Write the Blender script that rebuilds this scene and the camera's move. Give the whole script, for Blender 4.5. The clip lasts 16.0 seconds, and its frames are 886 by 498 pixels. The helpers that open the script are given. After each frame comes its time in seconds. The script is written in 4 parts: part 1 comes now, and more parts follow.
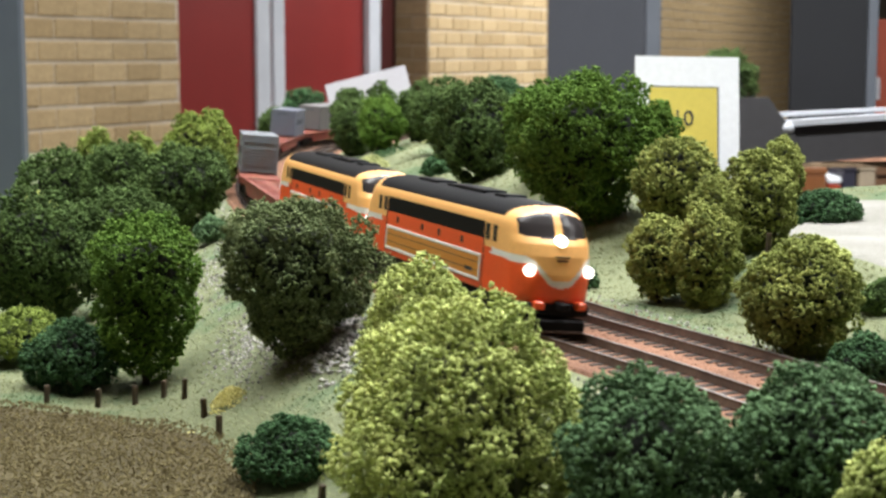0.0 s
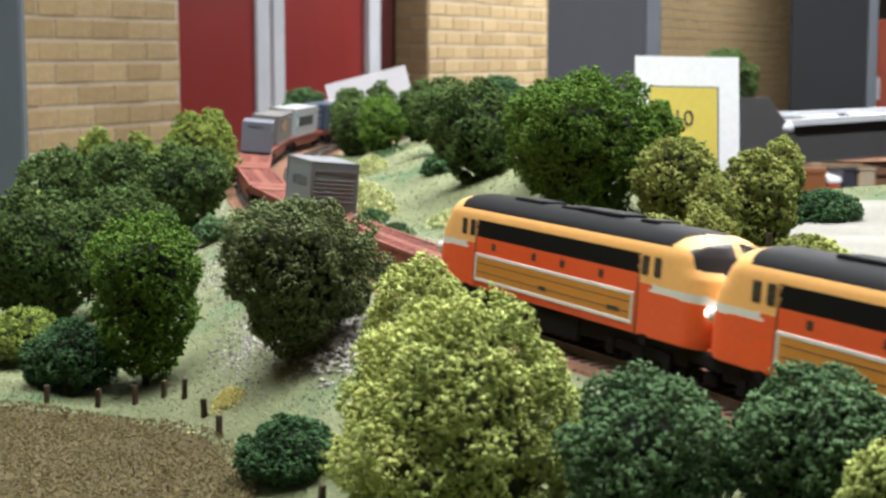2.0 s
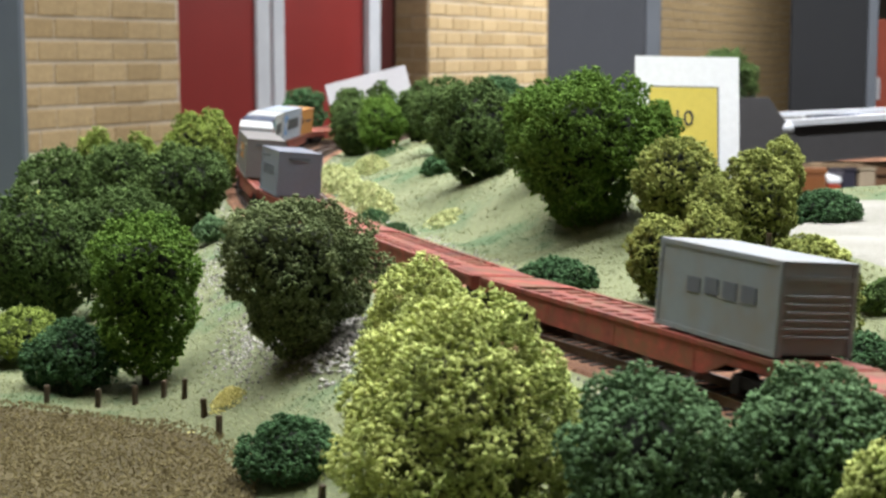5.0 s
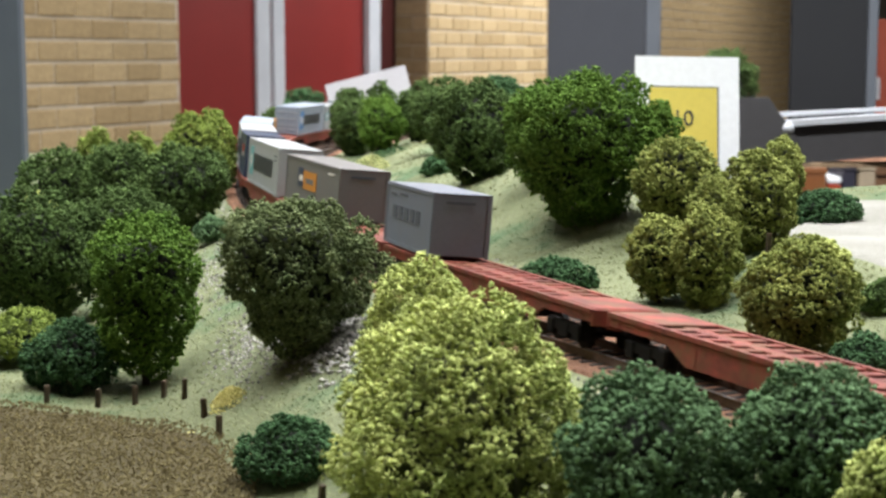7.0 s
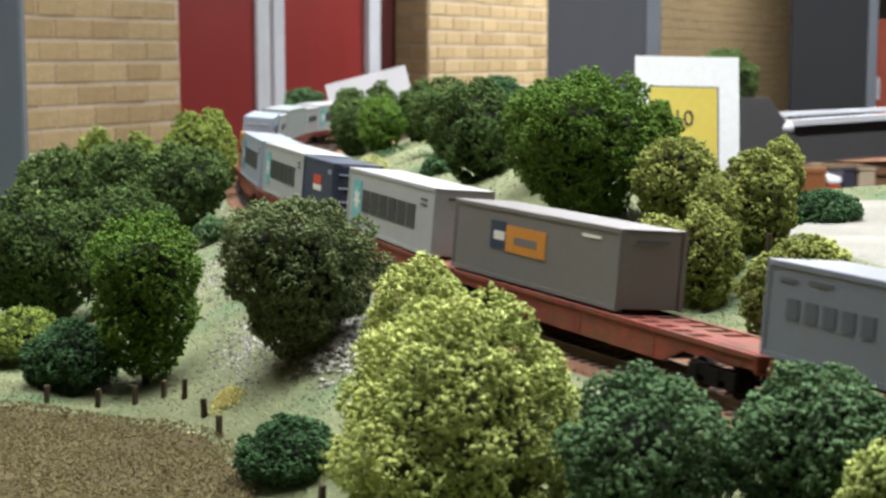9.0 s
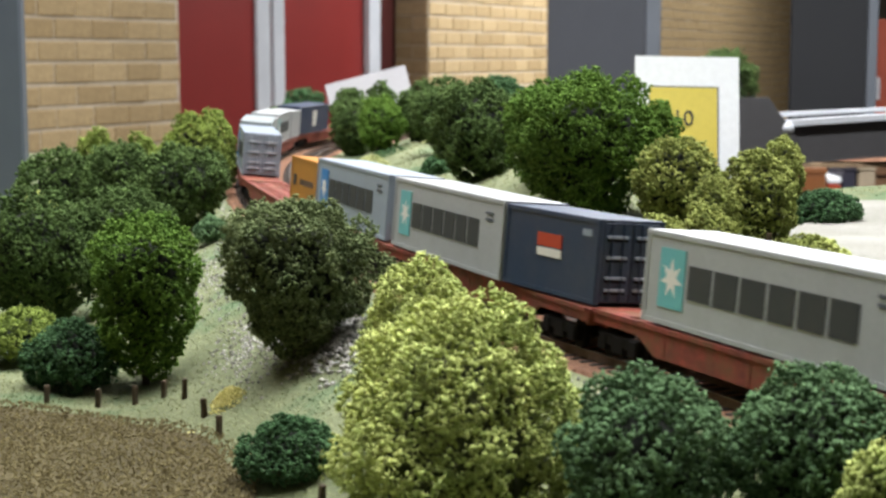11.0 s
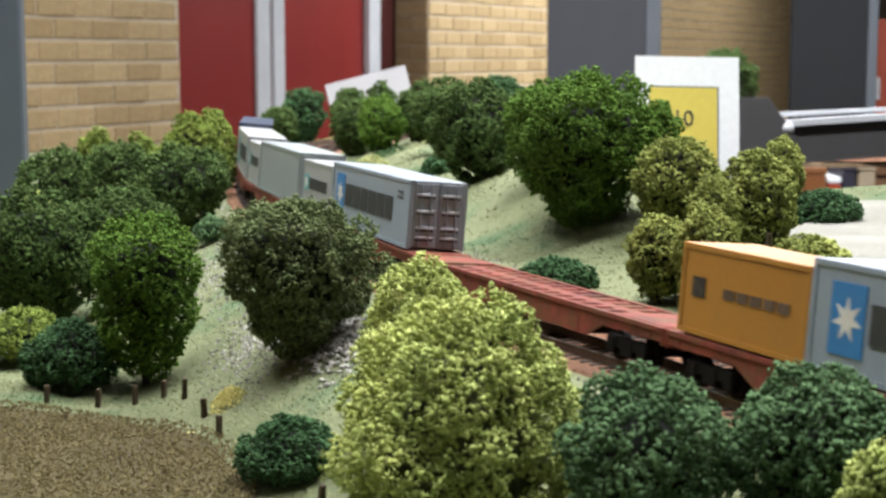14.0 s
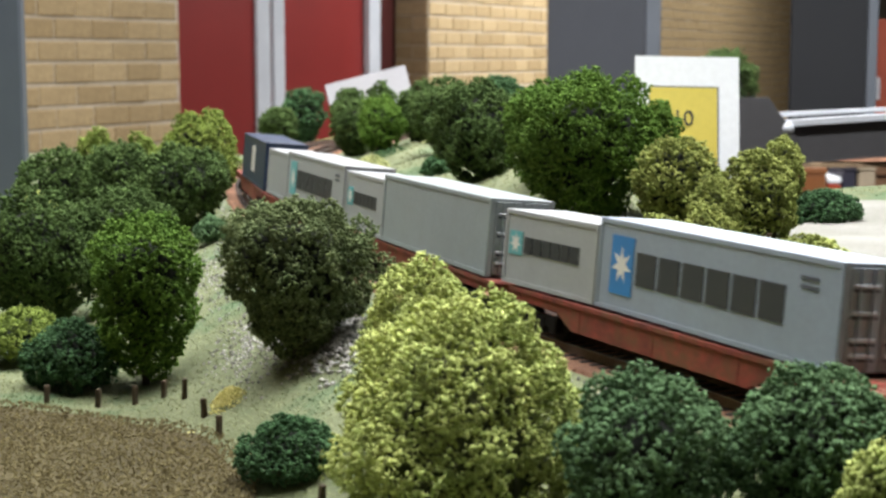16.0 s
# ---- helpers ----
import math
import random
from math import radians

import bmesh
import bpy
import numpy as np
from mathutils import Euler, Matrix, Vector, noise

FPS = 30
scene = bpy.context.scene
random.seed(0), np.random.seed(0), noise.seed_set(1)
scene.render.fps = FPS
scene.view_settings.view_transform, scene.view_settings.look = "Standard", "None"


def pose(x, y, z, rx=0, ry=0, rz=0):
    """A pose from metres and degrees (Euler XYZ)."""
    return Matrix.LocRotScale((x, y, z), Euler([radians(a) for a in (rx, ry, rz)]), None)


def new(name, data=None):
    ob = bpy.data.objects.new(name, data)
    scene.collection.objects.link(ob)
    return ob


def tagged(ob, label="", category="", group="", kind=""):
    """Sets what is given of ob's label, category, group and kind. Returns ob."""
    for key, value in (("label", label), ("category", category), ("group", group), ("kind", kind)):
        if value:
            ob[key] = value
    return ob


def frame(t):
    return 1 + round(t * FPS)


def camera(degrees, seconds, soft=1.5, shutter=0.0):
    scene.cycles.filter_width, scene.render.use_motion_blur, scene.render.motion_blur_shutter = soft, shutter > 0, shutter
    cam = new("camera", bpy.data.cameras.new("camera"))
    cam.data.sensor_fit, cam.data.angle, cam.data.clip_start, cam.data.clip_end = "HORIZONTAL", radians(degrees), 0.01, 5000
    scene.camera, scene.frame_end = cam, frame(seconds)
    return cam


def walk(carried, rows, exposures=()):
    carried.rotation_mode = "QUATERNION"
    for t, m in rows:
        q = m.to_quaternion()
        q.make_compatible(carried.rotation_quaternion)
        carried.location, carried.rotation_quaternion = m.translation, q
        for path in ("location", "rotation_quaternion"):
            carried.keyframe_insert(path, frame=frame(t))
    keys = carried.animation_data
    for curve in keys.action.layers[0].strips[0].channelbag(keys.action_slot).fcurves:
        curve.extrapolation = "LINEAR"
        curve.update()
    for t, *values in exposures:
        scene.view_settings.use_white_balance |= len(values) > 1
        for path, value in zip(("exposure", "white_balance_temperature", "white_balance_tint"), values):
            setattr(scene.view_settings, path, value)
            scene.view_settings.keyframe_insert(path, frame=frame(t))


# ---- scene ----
cam = camera(31.45, 16.0, soft=2.65, shutter=0.4)
RAIL = 1.05                                   # rail top above the hall floor
EYE = (0.0, 0.0, RAIL + 0.1095)
CAM_POSE = pose(*EYE, 90 - 7.019, 0, 0)
cam.data.dof.use_dof, cam.data.dof.focus_distance, cam.data.dof.aperture_fstop = True, 0.66, 35.0
walk(cam, [(0.0, CAM_POSE), (16.0, CAM_POSE)])

# ---- light: a hall with rows of ceiling tubes, no sun ----
scene.view_settings.exposure = 0.12
world = bpy.data.worlds.new("world")
scene.world = world
world.use_nodes = True
world.node_tree.nodes["Background"].inputs["Color"].default_value = (0.62, 0.66, 0.74, 1)
world.node_tree.nodes["Background"].inputs["Strength"].default_value = 0.25
CEIL = 3.6


def area(name, x, y, sx, sy, watts, colour=(0.97, 0.985, 1.0)):
    la = bpy.data.lights.new(name, "AREA")
    la.shape, la.size, la.size_y, la.energy, la.color = "RECTANGLE", sx, sy, watts, colour
    ob = new(name, la)
    ob.matrix_world = pose(x, y, CEIL - 0.14)
    return ob


LAMPS = [(-0.8, 0.7, 56), (0.8, 0.7, 64), (-0.8, 1.9, 52), (0.8, 1.9, 56), (-1.2, 4.3, 14), (0.8, 4.5, 38), (2.6, 4.3, 40),
         (2.6, 0.7, 26), (1.6, 9.0, 135), (2.6, 11.0, 180), (4.2, 15.0, 80)]
for lx, ly, watts in LAMPS:
    area("tube_light", lx, ly, 1.5, 0.28, watts)


# ---- materials ----
def mat(name, rough=0.6, metal=0.0):
    m = bpy.data.materials.new(name)
    m.use_nodes = True
    b = m.node_tree.nodes["Principled BSDF"]
    b.inputs["Roughness"].default_value, b.inputs["Metallic"].default_value = rough, metal
    return m, m.node_tree, b


def node(nt, kind, **kw):
    n = nt.nodes.new(kind)
    for k, v in kw.items():
        n.inputs[k].default_value = v
    return n


def ramp(nt, fac, stops):
    r = nt.nodes.new("ShaderNodeValToRGB")
    el = r.color_ramp.elements
    while len(el) < len(stops):
        el.new(0.5)
    for e, (p, c) in zip(el, stops):
        e.position, e.color = p, (*c, 1)
    nt.links.new(fac, r.inputs["Fac"])
    return r.outputs["Color"]


def mix(nt, fac, a, b, mode="MIX"):
    n = nt.nodes.new("ShaderNodeMix")
    n.data_type, n.blend_type = "RGBA", mode
    for i, v in ((0, fac), (6, a), (7, b)):
        if isinstance(v, (int, float)):
            n.inputs[i].default_value = v
        elif isinstance(v, tuple):
            n.inputs[i].default_value = (*v, 1)
        else:
            nt.links.new(v, n.inputs[i])
    return n.outputs[2]


def noise_fac(nt, scale, detail=4.0, rough=0.6, coord="Object"):
    tc = nt.nodes.new("ShaderNodeTexCoord")
    n = node(nt, "ShaderNodeTexNoise", Scale=scale, Detail=detail, Roughness=rough)
    nt.links.new(tc.outputs[coord], n.inputs["Vector"])
    return n.outputs["Fac"]


def bump(nt, b, height, dist, strength=0.6):
    n = node(nt, "ShaderNodeBump", Strength=strength, Distance=dist)
    nt.links.new(height, n.inputs["Height"])
    nt.links.new(n.outputs["Normal"], b.inputs["Normal"])


def two_scale(name, dark, light, coarse, fine, rough=0.6, metal=0.0, relief=0.0, spots=None, grain=0.28):
    """A surface whose colour varies at two scales, with fine relief; spots: a third colour in patches."""
    m, nt, b = mat(name, rough, metal)
    c1 = ramp(nt, noise_fac(nt, coarse, 3), [(0.3, dark), (0.7, light)])
    fine_f = noise_fac(nt, fine, 5)
    c2 = ramp(nt, fine_f, [(0.3, (1 - grain,) * 3), (0.7, (1 + grain / 2,) * 3)])
    col = mix(nt, 1.0, c1, c2, "MULTIPLY")
    if spots:
        colour, lo, hi, sc = spots
        k = ramp(nt, noise_fac(nt, sc, 6, 0.7), [(lo, (0, 0, 0)), (hi, (1, 1, 1))])
        col = mix(nt, k, col, colour)
    nt.links.new(col, b.inputs["Base Color"])
    if relief:
        bump(nt, b, fine_f, relief)
    return m


def foliage(name, dark, light):
    m, nt, b = mat(name, 0.85)
    g = nt.nodes.new("ShaderNodeNewGeometry")
    c = ramp(nt, g.outputs["Random Per Island"], [(0.0, dark), (0.6, light), (1.0, tuple(min(1, v * 1.35) for v in light))])
    c = mix(nt, 1.0, c, ramp(nt, noise_fac(nt, 60, 3), [(0.3, (0.7, 0.75, 0.7)), (0.7, (1.2, 1.15, 1.1))]), "MULTIPLY")
    nt.links.new(c, b.inputs["Base Color"])
    b.inputs["Specular IOR Level"].default_value = 0.06
    return m


def paint(name, c, rough=0.45, wear=0.12, scale=60, metal=0.0, dirt=(0.16, 0.12, 0.09)):
    """Model paint: one colour with faint blotches and a film of dirt."""
    m, nt, b = mat(name, rough, metal)
    k = ramp(nt, noise_fac(nt, scale, 5, 0.65), [(0.42, (0, 0, 0)), (0.8, (wear * 2, wear * 2, wear * 2))])
    c2 = mix(nt, 1.0, c, ramp(nt, noise_fac(nt, scale * 8, 3), [(0.3, (0.93, 0.93, 0.93)), (0.7, (1.05, 1.05, 1.05))]), "MULTIPLY")
    nt.links.new(mix(nt, k, c2, dirt), b.inputs["Base Color"])
    return m


def glow(name, c, strength):
    m, nt, b = mat(name, 0.3)
    b.inputs["Base Color"].default_value = (*c, 1)
    b.inputs["Emission Color"].default_value = (*c, 1)
    b.inputs["Emission Strength"].default_value = strength
    return m


LEAF_DARK = foliage("leaf_dark", (0.042, 0.066, 0.022), (0.084, 0.132, 0.044))
LEAF_DEEP = foliage("leaf_deep", (0.032, 0.066, 0.03), (0.058, 0.118, 0.054))
LEAF_MID = foliage("leaf_mid", (0.056, 0.106, 0.018), (0.108, 0.19, 0.036))
LEAF_OLIVE = foliage("leaf_olive", (0.14, 0.162, 0.046), (0.24, 0.27, 0.08))
LEAF_LIME = foliage("leaf_lime", (0.29, 0.33, 0.105), (0.44, 0.495, 0.175))
LEAF_SAGE = foliage("leaf_sage", (0.056, 0.1, 0.05), (0.112, 0.19, 0.094))
LEAF_MOSS = foliage("leaf_moss", (0.072, 0.095, 0.042), (0.145, 0.18, 0.084))
LEAF_SPRING = foliage("leaf_spring", (0.12, 0.155, 0.036), (0.2, 0.26, 0.062))
LEAF_PALE = foliage("leaf_pale", (0.2, 0.24, 0.09), (0.5, 0.52, 0.27))
# Crown cores: the shade seen between leaf tufts is put into a dark colour.
CORE_SHADE = two_scale("crown_core_shade", (0.004, 0.006, 0.003), (0.01, 0.014, 0.006), 150, 900, 0.95)
LIME_CORE_SHADE = two_scale("lime_core_shade", (0.04, 0.045, 0.012), (0.07, 0.078, 0.022), 150, 900, 0.95)
BARK = two_scale("bark", (0.02, 0.016, 0.012), (0.06, 0.045, 0.03), 150, 900, 0.9, relief=0.0006)
ORANGE_RED = paint("orange_red_paint", (0.8, 0.095, 0.02), 0.35, 0.04)
CREAM = paint("orange_cream_paint", (0.95, 0.5, 0.165), 0.35, 0.04)
OCHRE = paint("ochre_panel_paint", (0.6, 0.24, 0.035), 0.4, 0.05)
WHITE = paint("white_paint", (0.75, 0.72, 0.68), 0.4, 0.05)
BLACK = paint("black_paint", (0.006, 0.006, 0.007), 0.6, 0.03, dirt=(0.02, 0.02, 0.02))
ROOF = paint("charcoal_roof_paint", (0.005, 0.0055, 0.007), 0.55, 0.05, dirt=(0.015, 0.015, 0.016))
for _m in (ROOF, BLACK):
    _m.node_tree.nodes["Principled BSDF"].inputs["Specular IOR Level"].default_value = 0.08
GLASS, _nt, _b = mat("dark_glazing", 0.22)
_b.inputs["Specular IOR Level"].default_value = 0.3
_b.inputs["Base Color"].default_value = (0.035, 0.03, 0.03, 1)
LIT = glow("headlight_glow", (1.0, 0.95, 0.85), 4.0)
WAGON_RED = two_scale("wagon_red", (0.1, 0.022, 0.016), (0.33, 0.055, 0.034), 60, 420, 0.75, spots=((0.15, 0.06, 0.026), 0.46, 0.62, 70))
STEEL_DARK = paint("dark_underframe", (0.009, 0.008, 0.008), 0.7, 0.06, dirt=(0.025, 0.02, 0.017))
STEEL_DARK.node_tree.nodes["Principled BSDF"].inputs["Specular IOR Level"].default_value = 0.08
RUST = two_scale("rail_rust", (0.07, 0.04, 0.028), (0.16, 0.1, 0.07), 60, 700, 0.7)
RAIL_TOP = two_scale("rail_head", (0.12, 0.1, 0.09), (0.24, 0.21, 0.19), 60, 700, 0.45, 0.6)
SLEEPER = two_scale("sleeper_wood", (0.03, 0.022, 0.018), (0.085, 0.065, 0.055), 120, 900, 0.9)
BALLAST = two_scale("brown_ballast", (0.16, 0.075, 0.042), (0.34, 0.17, 0.1), 35, 1100, 0.95, relief=0.0008)
GRASS = two_scale("static_grass", (0.115, 0.135, 0.06), (0.22, 0.24, 0.13), 14, 500, 0.95, relief=0.0012, spots=((0.075, 0.13, 0.06), 0.5, 0.66, 13))
FIELD = two_scale("ploughed_field", (0.055, 0.043, 0.015), (0.1, 0.08, 0.03), 30, 420, 0.95, relief=0.0015)
STONE = two_scale("pale_gravel", (0.25, 0.24, 0.21), (0.5, 0.48, 0.43), 90, 900, 0.9)
SAND = two_scale("white_sand", (0.21, 0.205, 0.175), (0.31, 0.3, 0.27), 20, 700, 0.95, relief=0.0008)
WOOD_POST = two_scale("post_wood", (0.045, 0.031, 0.016), (0.1, 0.066, 0.036), 300, 1500, 0.85)
LOGO_BLUE = paint("logo_blue", (0.03, 0.2, 0.5), 0.5, 0.05)
LOGO_TEAL = paint("logo_teal", (0.13, 0.42, 0.45), 0.5, 0.05)
LETTER = paint("letter_black", (0.03, 0.035, 0.04), 0.6, 0.05)
LETTER_GREY = paint("letter_slate", (0.075, 0.085, 0.11), 0.6, 0.05)
LOGO_ORANGE = paint("logo_orange", (0.55, 0.22, 0.03), 0.6, 0.06)
LOGO_RED = paint("logo_red", (0.45, 0.05, 0.02), 0.6, 0.06)
NAVY = paint("container_navy", (0.022, 0.04, 0.085), 0.45, 0.08)
MAIN_GREY = paint("container_light_grey", (0.285, 0.335, 0.41), 0.42, 0.08)
WARM_GREY = paint("container_warm_grey", (0.37, 0.385, 0.40), 0.42, 0.08)
DARK_GREY = paint("container_slate", (0.15, 0.168, 0.218), 0.45, 0.12)
BROWN_GREY = paint("container_brown_grey", (0.155, 0.15, 0.152), 0.5, 0.15)
BLUE_GREY = paint("container_weathered", (0.165, 0.19, 0.215), 0.55, 0.4)
GREEN_GREY = paint("container_green_grey", (0.29, 0.33, 0.345), 0.45, 0.1)
AMBER = paint("container_amber", (0.43, 0.185, 0.028), 0.45, 0.1)
DOOR_BAR = paint("container_door_bar", (0.5, 0.54, 0.6), 0.4, 0.1)
GREY_BOARD = two_scale("charcoal_board", (0.058, 0.056, 0.06), (0.07, 0.068, 0.072), 4, 90, 0.6, grain=0.06)


# ---- mesh helpers ----
def mesh_ob(name, bm, material, smooth=False):
    me = bpy.data.meshes.new(name)
    bm.to_mesh(me)
    bm.free()
    for m in (material if isinstance(material, (list, tuple)) else [material]):
        me.materials.append(m)
    if smooth:
        for p in me.polygons:
            p.use_smooth = True
    return new(name, me)


def part(name, bm, material, parent, label="", smooth=False):
    ob = mesh_ob(name, bm, material, smooth)
    ob.parent = parent
    if label:
        tagged(ob, label)
    return ob


def empty(name, m=None):
    ob = new(name)
    ob.empty_display_size = 0.01
    if m is not None:
        ob.matrix_world = m
    return ob


def add_box(bm, x0, x1, y0, y1, z0, z1, bevel=0.0, mi=0, m=None):
    r = bmesh.ops.create_cube(bm, size=1)
    vs = r["verts"]
    for v in vs:
        v.co = Vector(((x0 + x1) / 2 + v.co.x * (x1 - x0), (y0 + y1) / 2 + v.co.y * (y1 - y0), (z0 + z1) / 2 + v.co.z * (z1 - z0)))
    fs = {f for v in vs for f in v.link_faces}
    for f in fs:
        f.material_index = mi
    if bevel:
        es = list({e for v in vs for e in v.link_edges})
        out = bmesh.ops.bevel(bm, geom=es, offset=bevel, segments=1, affect="EDGES")
        vs = list({v for f in out["faces"] for v in f.verts} | {v for v in vs if v.is_valid})
        for v in vs:
            for f in v.link_faces:
                f.material_index = mi
    if m is not None:
        bmesh.ops.transform(bm, matrix=m, verts=[v for v in vs if v.is_valid])
    return vs


def box(x0, x1, y0, y1, z0, z1, bevel=0.0):
    bm = bmesh.new()
    add_box(bm, x0, x1, y0, y1, z0, z1, bevel)
    return bm


def add_cyl(bm, m, r, depth, seg=16, r2=None):
    return bmesh.ops.create_cone(bm, cap_ends=True, segments=seg, radius1=r, radius2=r if r2 is None else r2, depth=depth, matrix=m)["verts"]


# ---- the line of the railway ----
KNOTS = [(0.33, -0.06), (0.25, 0.14), (0.187, 0.3), (0.1235, 0.444), (0.075, 0.555), (0.024, 0.662), (-0.036, 0.83), (-0.082, 0.97),
         (-0.128, 1.14), (-0.16, 1.32), (-0.18, 1.5), (-0.189, 1.65), (-0.187, 1.8), (-0.175, 1.93), (-0.145, 2.05), (-0.095, 2.15),
         (-0.02, 2.225), (0.08, 2.265), (0.2, 2.27), (0.4, 2.24), (0.7, 2.2), (4.0, 2.18)]
CANT = radians(4.9)


def spline(knots, n=40):
    k = np.array(knots, float)
    p = np.vstack([2 * k[0] - k[1], k, 2 * k[-1] - k[-2]])
    out = []
    for i in range(1, len(p) - 2):
        p0, p1, p2, p3 = p[i - 1:i + 3]
        t1 = np.linalg.norm(p1 - p0) ** .5
        t2 = t1 + np.linalg.norm(p2 - p1) ** .5
        t3 = t2 + np.linalg.norm(p3 - p2) ** .5
        for t in np.linspace(t1, t2, n, endpoint=False):
            a1 = (t1 - t) / t1 * p0 + t / t1 * p1
            a2 = (t2 - t) / (t2 - t1) * p1 + (t - t1) / (t2 - t1) * p2
            a3 = (t3 - t) / (t3 - t2) * p2 + (t - t2) / (t3 - t2) * p3
            b1 = (t2 - t) / t2 * a1 + t / t2 * a2
            b2 = (t3 - t) / (t3 - t1) * a2 + (t - t1) / (t3 - t1) * a3
            out.append((t2 - t) / (t2 - t1) * b1 + (t - t1) / (t2 - t1) * b2)
    out.append(k[-1])
    return np.array(out)


LINE = spline(KNOTS)
DIST = np.r_[0, np.cumsum(np.linalg.norm(np.diff(LINE, axis=0), axis=1))]


def on_line(s):
    return np.array([np.interp(s, DIST, LINE[:, 0]), np.interp(s, DIST, LINE[:, 1])])


def line_dirs(s):
    """Forward (the way the train goes) and right-hand (inside of the bend) at s."""
    b = on_line(s + 0.002) - on_line(s - 0.002)
    b /= np.linalg.norm(b)
    return -b, np.array([b[1], -b[0]])


def drop(s):
    """The hidden track falls away behind the trees."""
    t = min(1.0, max(0.0, (s - 2.33) / 0.52))
    return -0.021 * t * t * (3 - 2 * t)


def vehicle_pose(s_front, length, inset):
    """Pose of a vehicle whose front end is s_front along the line: x forward, y left, z up, base at rail top."""
    a, b = on_line(s_front + inset), on_line(s_front + length - inset)
    mid, d = (a + b) / 2, a - b
    yaw = math.atan2(d[1], d[0])
    za, zb = drop(s_front + inset), drop(s_front + length - inset)
    pitch = math.degrees(math.atan2(zb - za, length - 2 * inset))
    return pose(mid[0], mid[1], RAIL + (za + zb) / 2, 0, pitch, math.degrees(yaw)) @ Matrix.Rotation(-CANT, 4, "X")


SPEED = 0.161
MOVERS = []          # (object, front, length, inset, pose within the vehicle)


def motions():
    for ob, front, length, inset, inner in MOVERS:
        walk(ob, [(t, vehicle_pose(front - SPEED * t, length, inset) @ inner) for t in [i * 0.25 for i in range(65)]])


# ---- the ground of the layout ----
def signed_offset(x, y):
    """Distance from the train's track: above 0 on the inside of the bend."""
    x, y = np.atleast_1d(x).astype(float), np.atleast_1d(y).astype(float)
    out = np.empty(len(x))
    keep = LINE[DIST < 3.4]
    for a in range(0, len(x), 4000):
        d = np.hypot(x[a:a + 4000, None] - keep[None, :, 0], y[a:a + 4000, None] - keep[None, :, 1])
        i = np.clip(d.argmin(1), 1, len(keep) - 2)
        t = keep[i + 1] - keep[i - 1]
        r = np.stack([t[:, 1], -t[:, 0]], 1)
        side = ((np.stack([x[a:a + 4000], y[a:a + 4000]], 1) - keep[i]) * r).sum(1)
        out[a:a + 4000] = d.min(1) * np.sign(side)
    return out


def step(v, a, b):
    t = np.clip((v - a) / (b - a), 0, 1)
    return t * t * (3 - 2 * t)


def waves(x, y):
    return (np.sin(23 * x + 1.3) * np.cos(19 * y + 0.4) + 0.6 * np.sin(51 * x - 37 * y) + 0.35 * np.sin(97 * x + 71 * y + 2)) / 1.95


def ground_z(x, y):
    o = signed_offset(x, y)
    x, y = np.atleast_1d(x).astype(float), np.atleast_1d(y).astype(float)
    z = np.full(len(x), -0.0045)
    z -= 0.042 * step(-o, 0.03, 0.15)
    z += 0.02 * step(o, 0.085, 0.17) + 0.012 * step(o, 0.2, 0.4)
    z += 0.02 * np.exp(-((x - 0.06) / 0.06) ** 2 - ((y - 1.03) / 0.13) ** 2) * step(o, 0.075, 0.16)
    z += waves(x, y) * 0.003 * (step(-o, 0.03, 0.09) + step(o, 0.085, 0.14))
    return RAIL + z


def ground_at(x, y):
    return float(ground_z(x, y)[0])


def grid_mesh(name, xs, ys, zf, material):
    gx, gy = np.meshgrid(xs, ys)
    z = zf(gx.ravel(), gy.ravel())
    v = np.stack([gx.ravel(), gy.ravel(), z], 1)
    nx, ny = len(xs), len(ys)
    i = np.arange(nx * ny).reshape(ny, nx)
    f = np.stack([i[:-1, :-1].ravel(), i[:-1, 1:].ravel(), i[1:, 1:].ravel(), i[1:, :-1].ravel()], 1)
    c = v[f].mean(1)
    f = f[~((c[:, 0] > 0.2) & (c[:, 1] > 1.0))]
    me = bpy.data.meshes.new(name)
    me.from_pydata(v.tolist(), [], f.tolist())
    me.materials.append(material)
    for p in me.polygons:
        p.use_smooth = True
    return new(name, me)


rng = np.random.default_rng(7)
GX0, GX1, GY0, GY1 = -0.75, 0.95, 0.2, 2.5
ground = grid_mesh("ground", np.arange(GX0, GX1, 0.006), np.arange(GY0, GY1, 0.006), ground_z, GRASS)
tagged(ground, "rolling model landscape of pale green static grass", "ground", kind="structure")


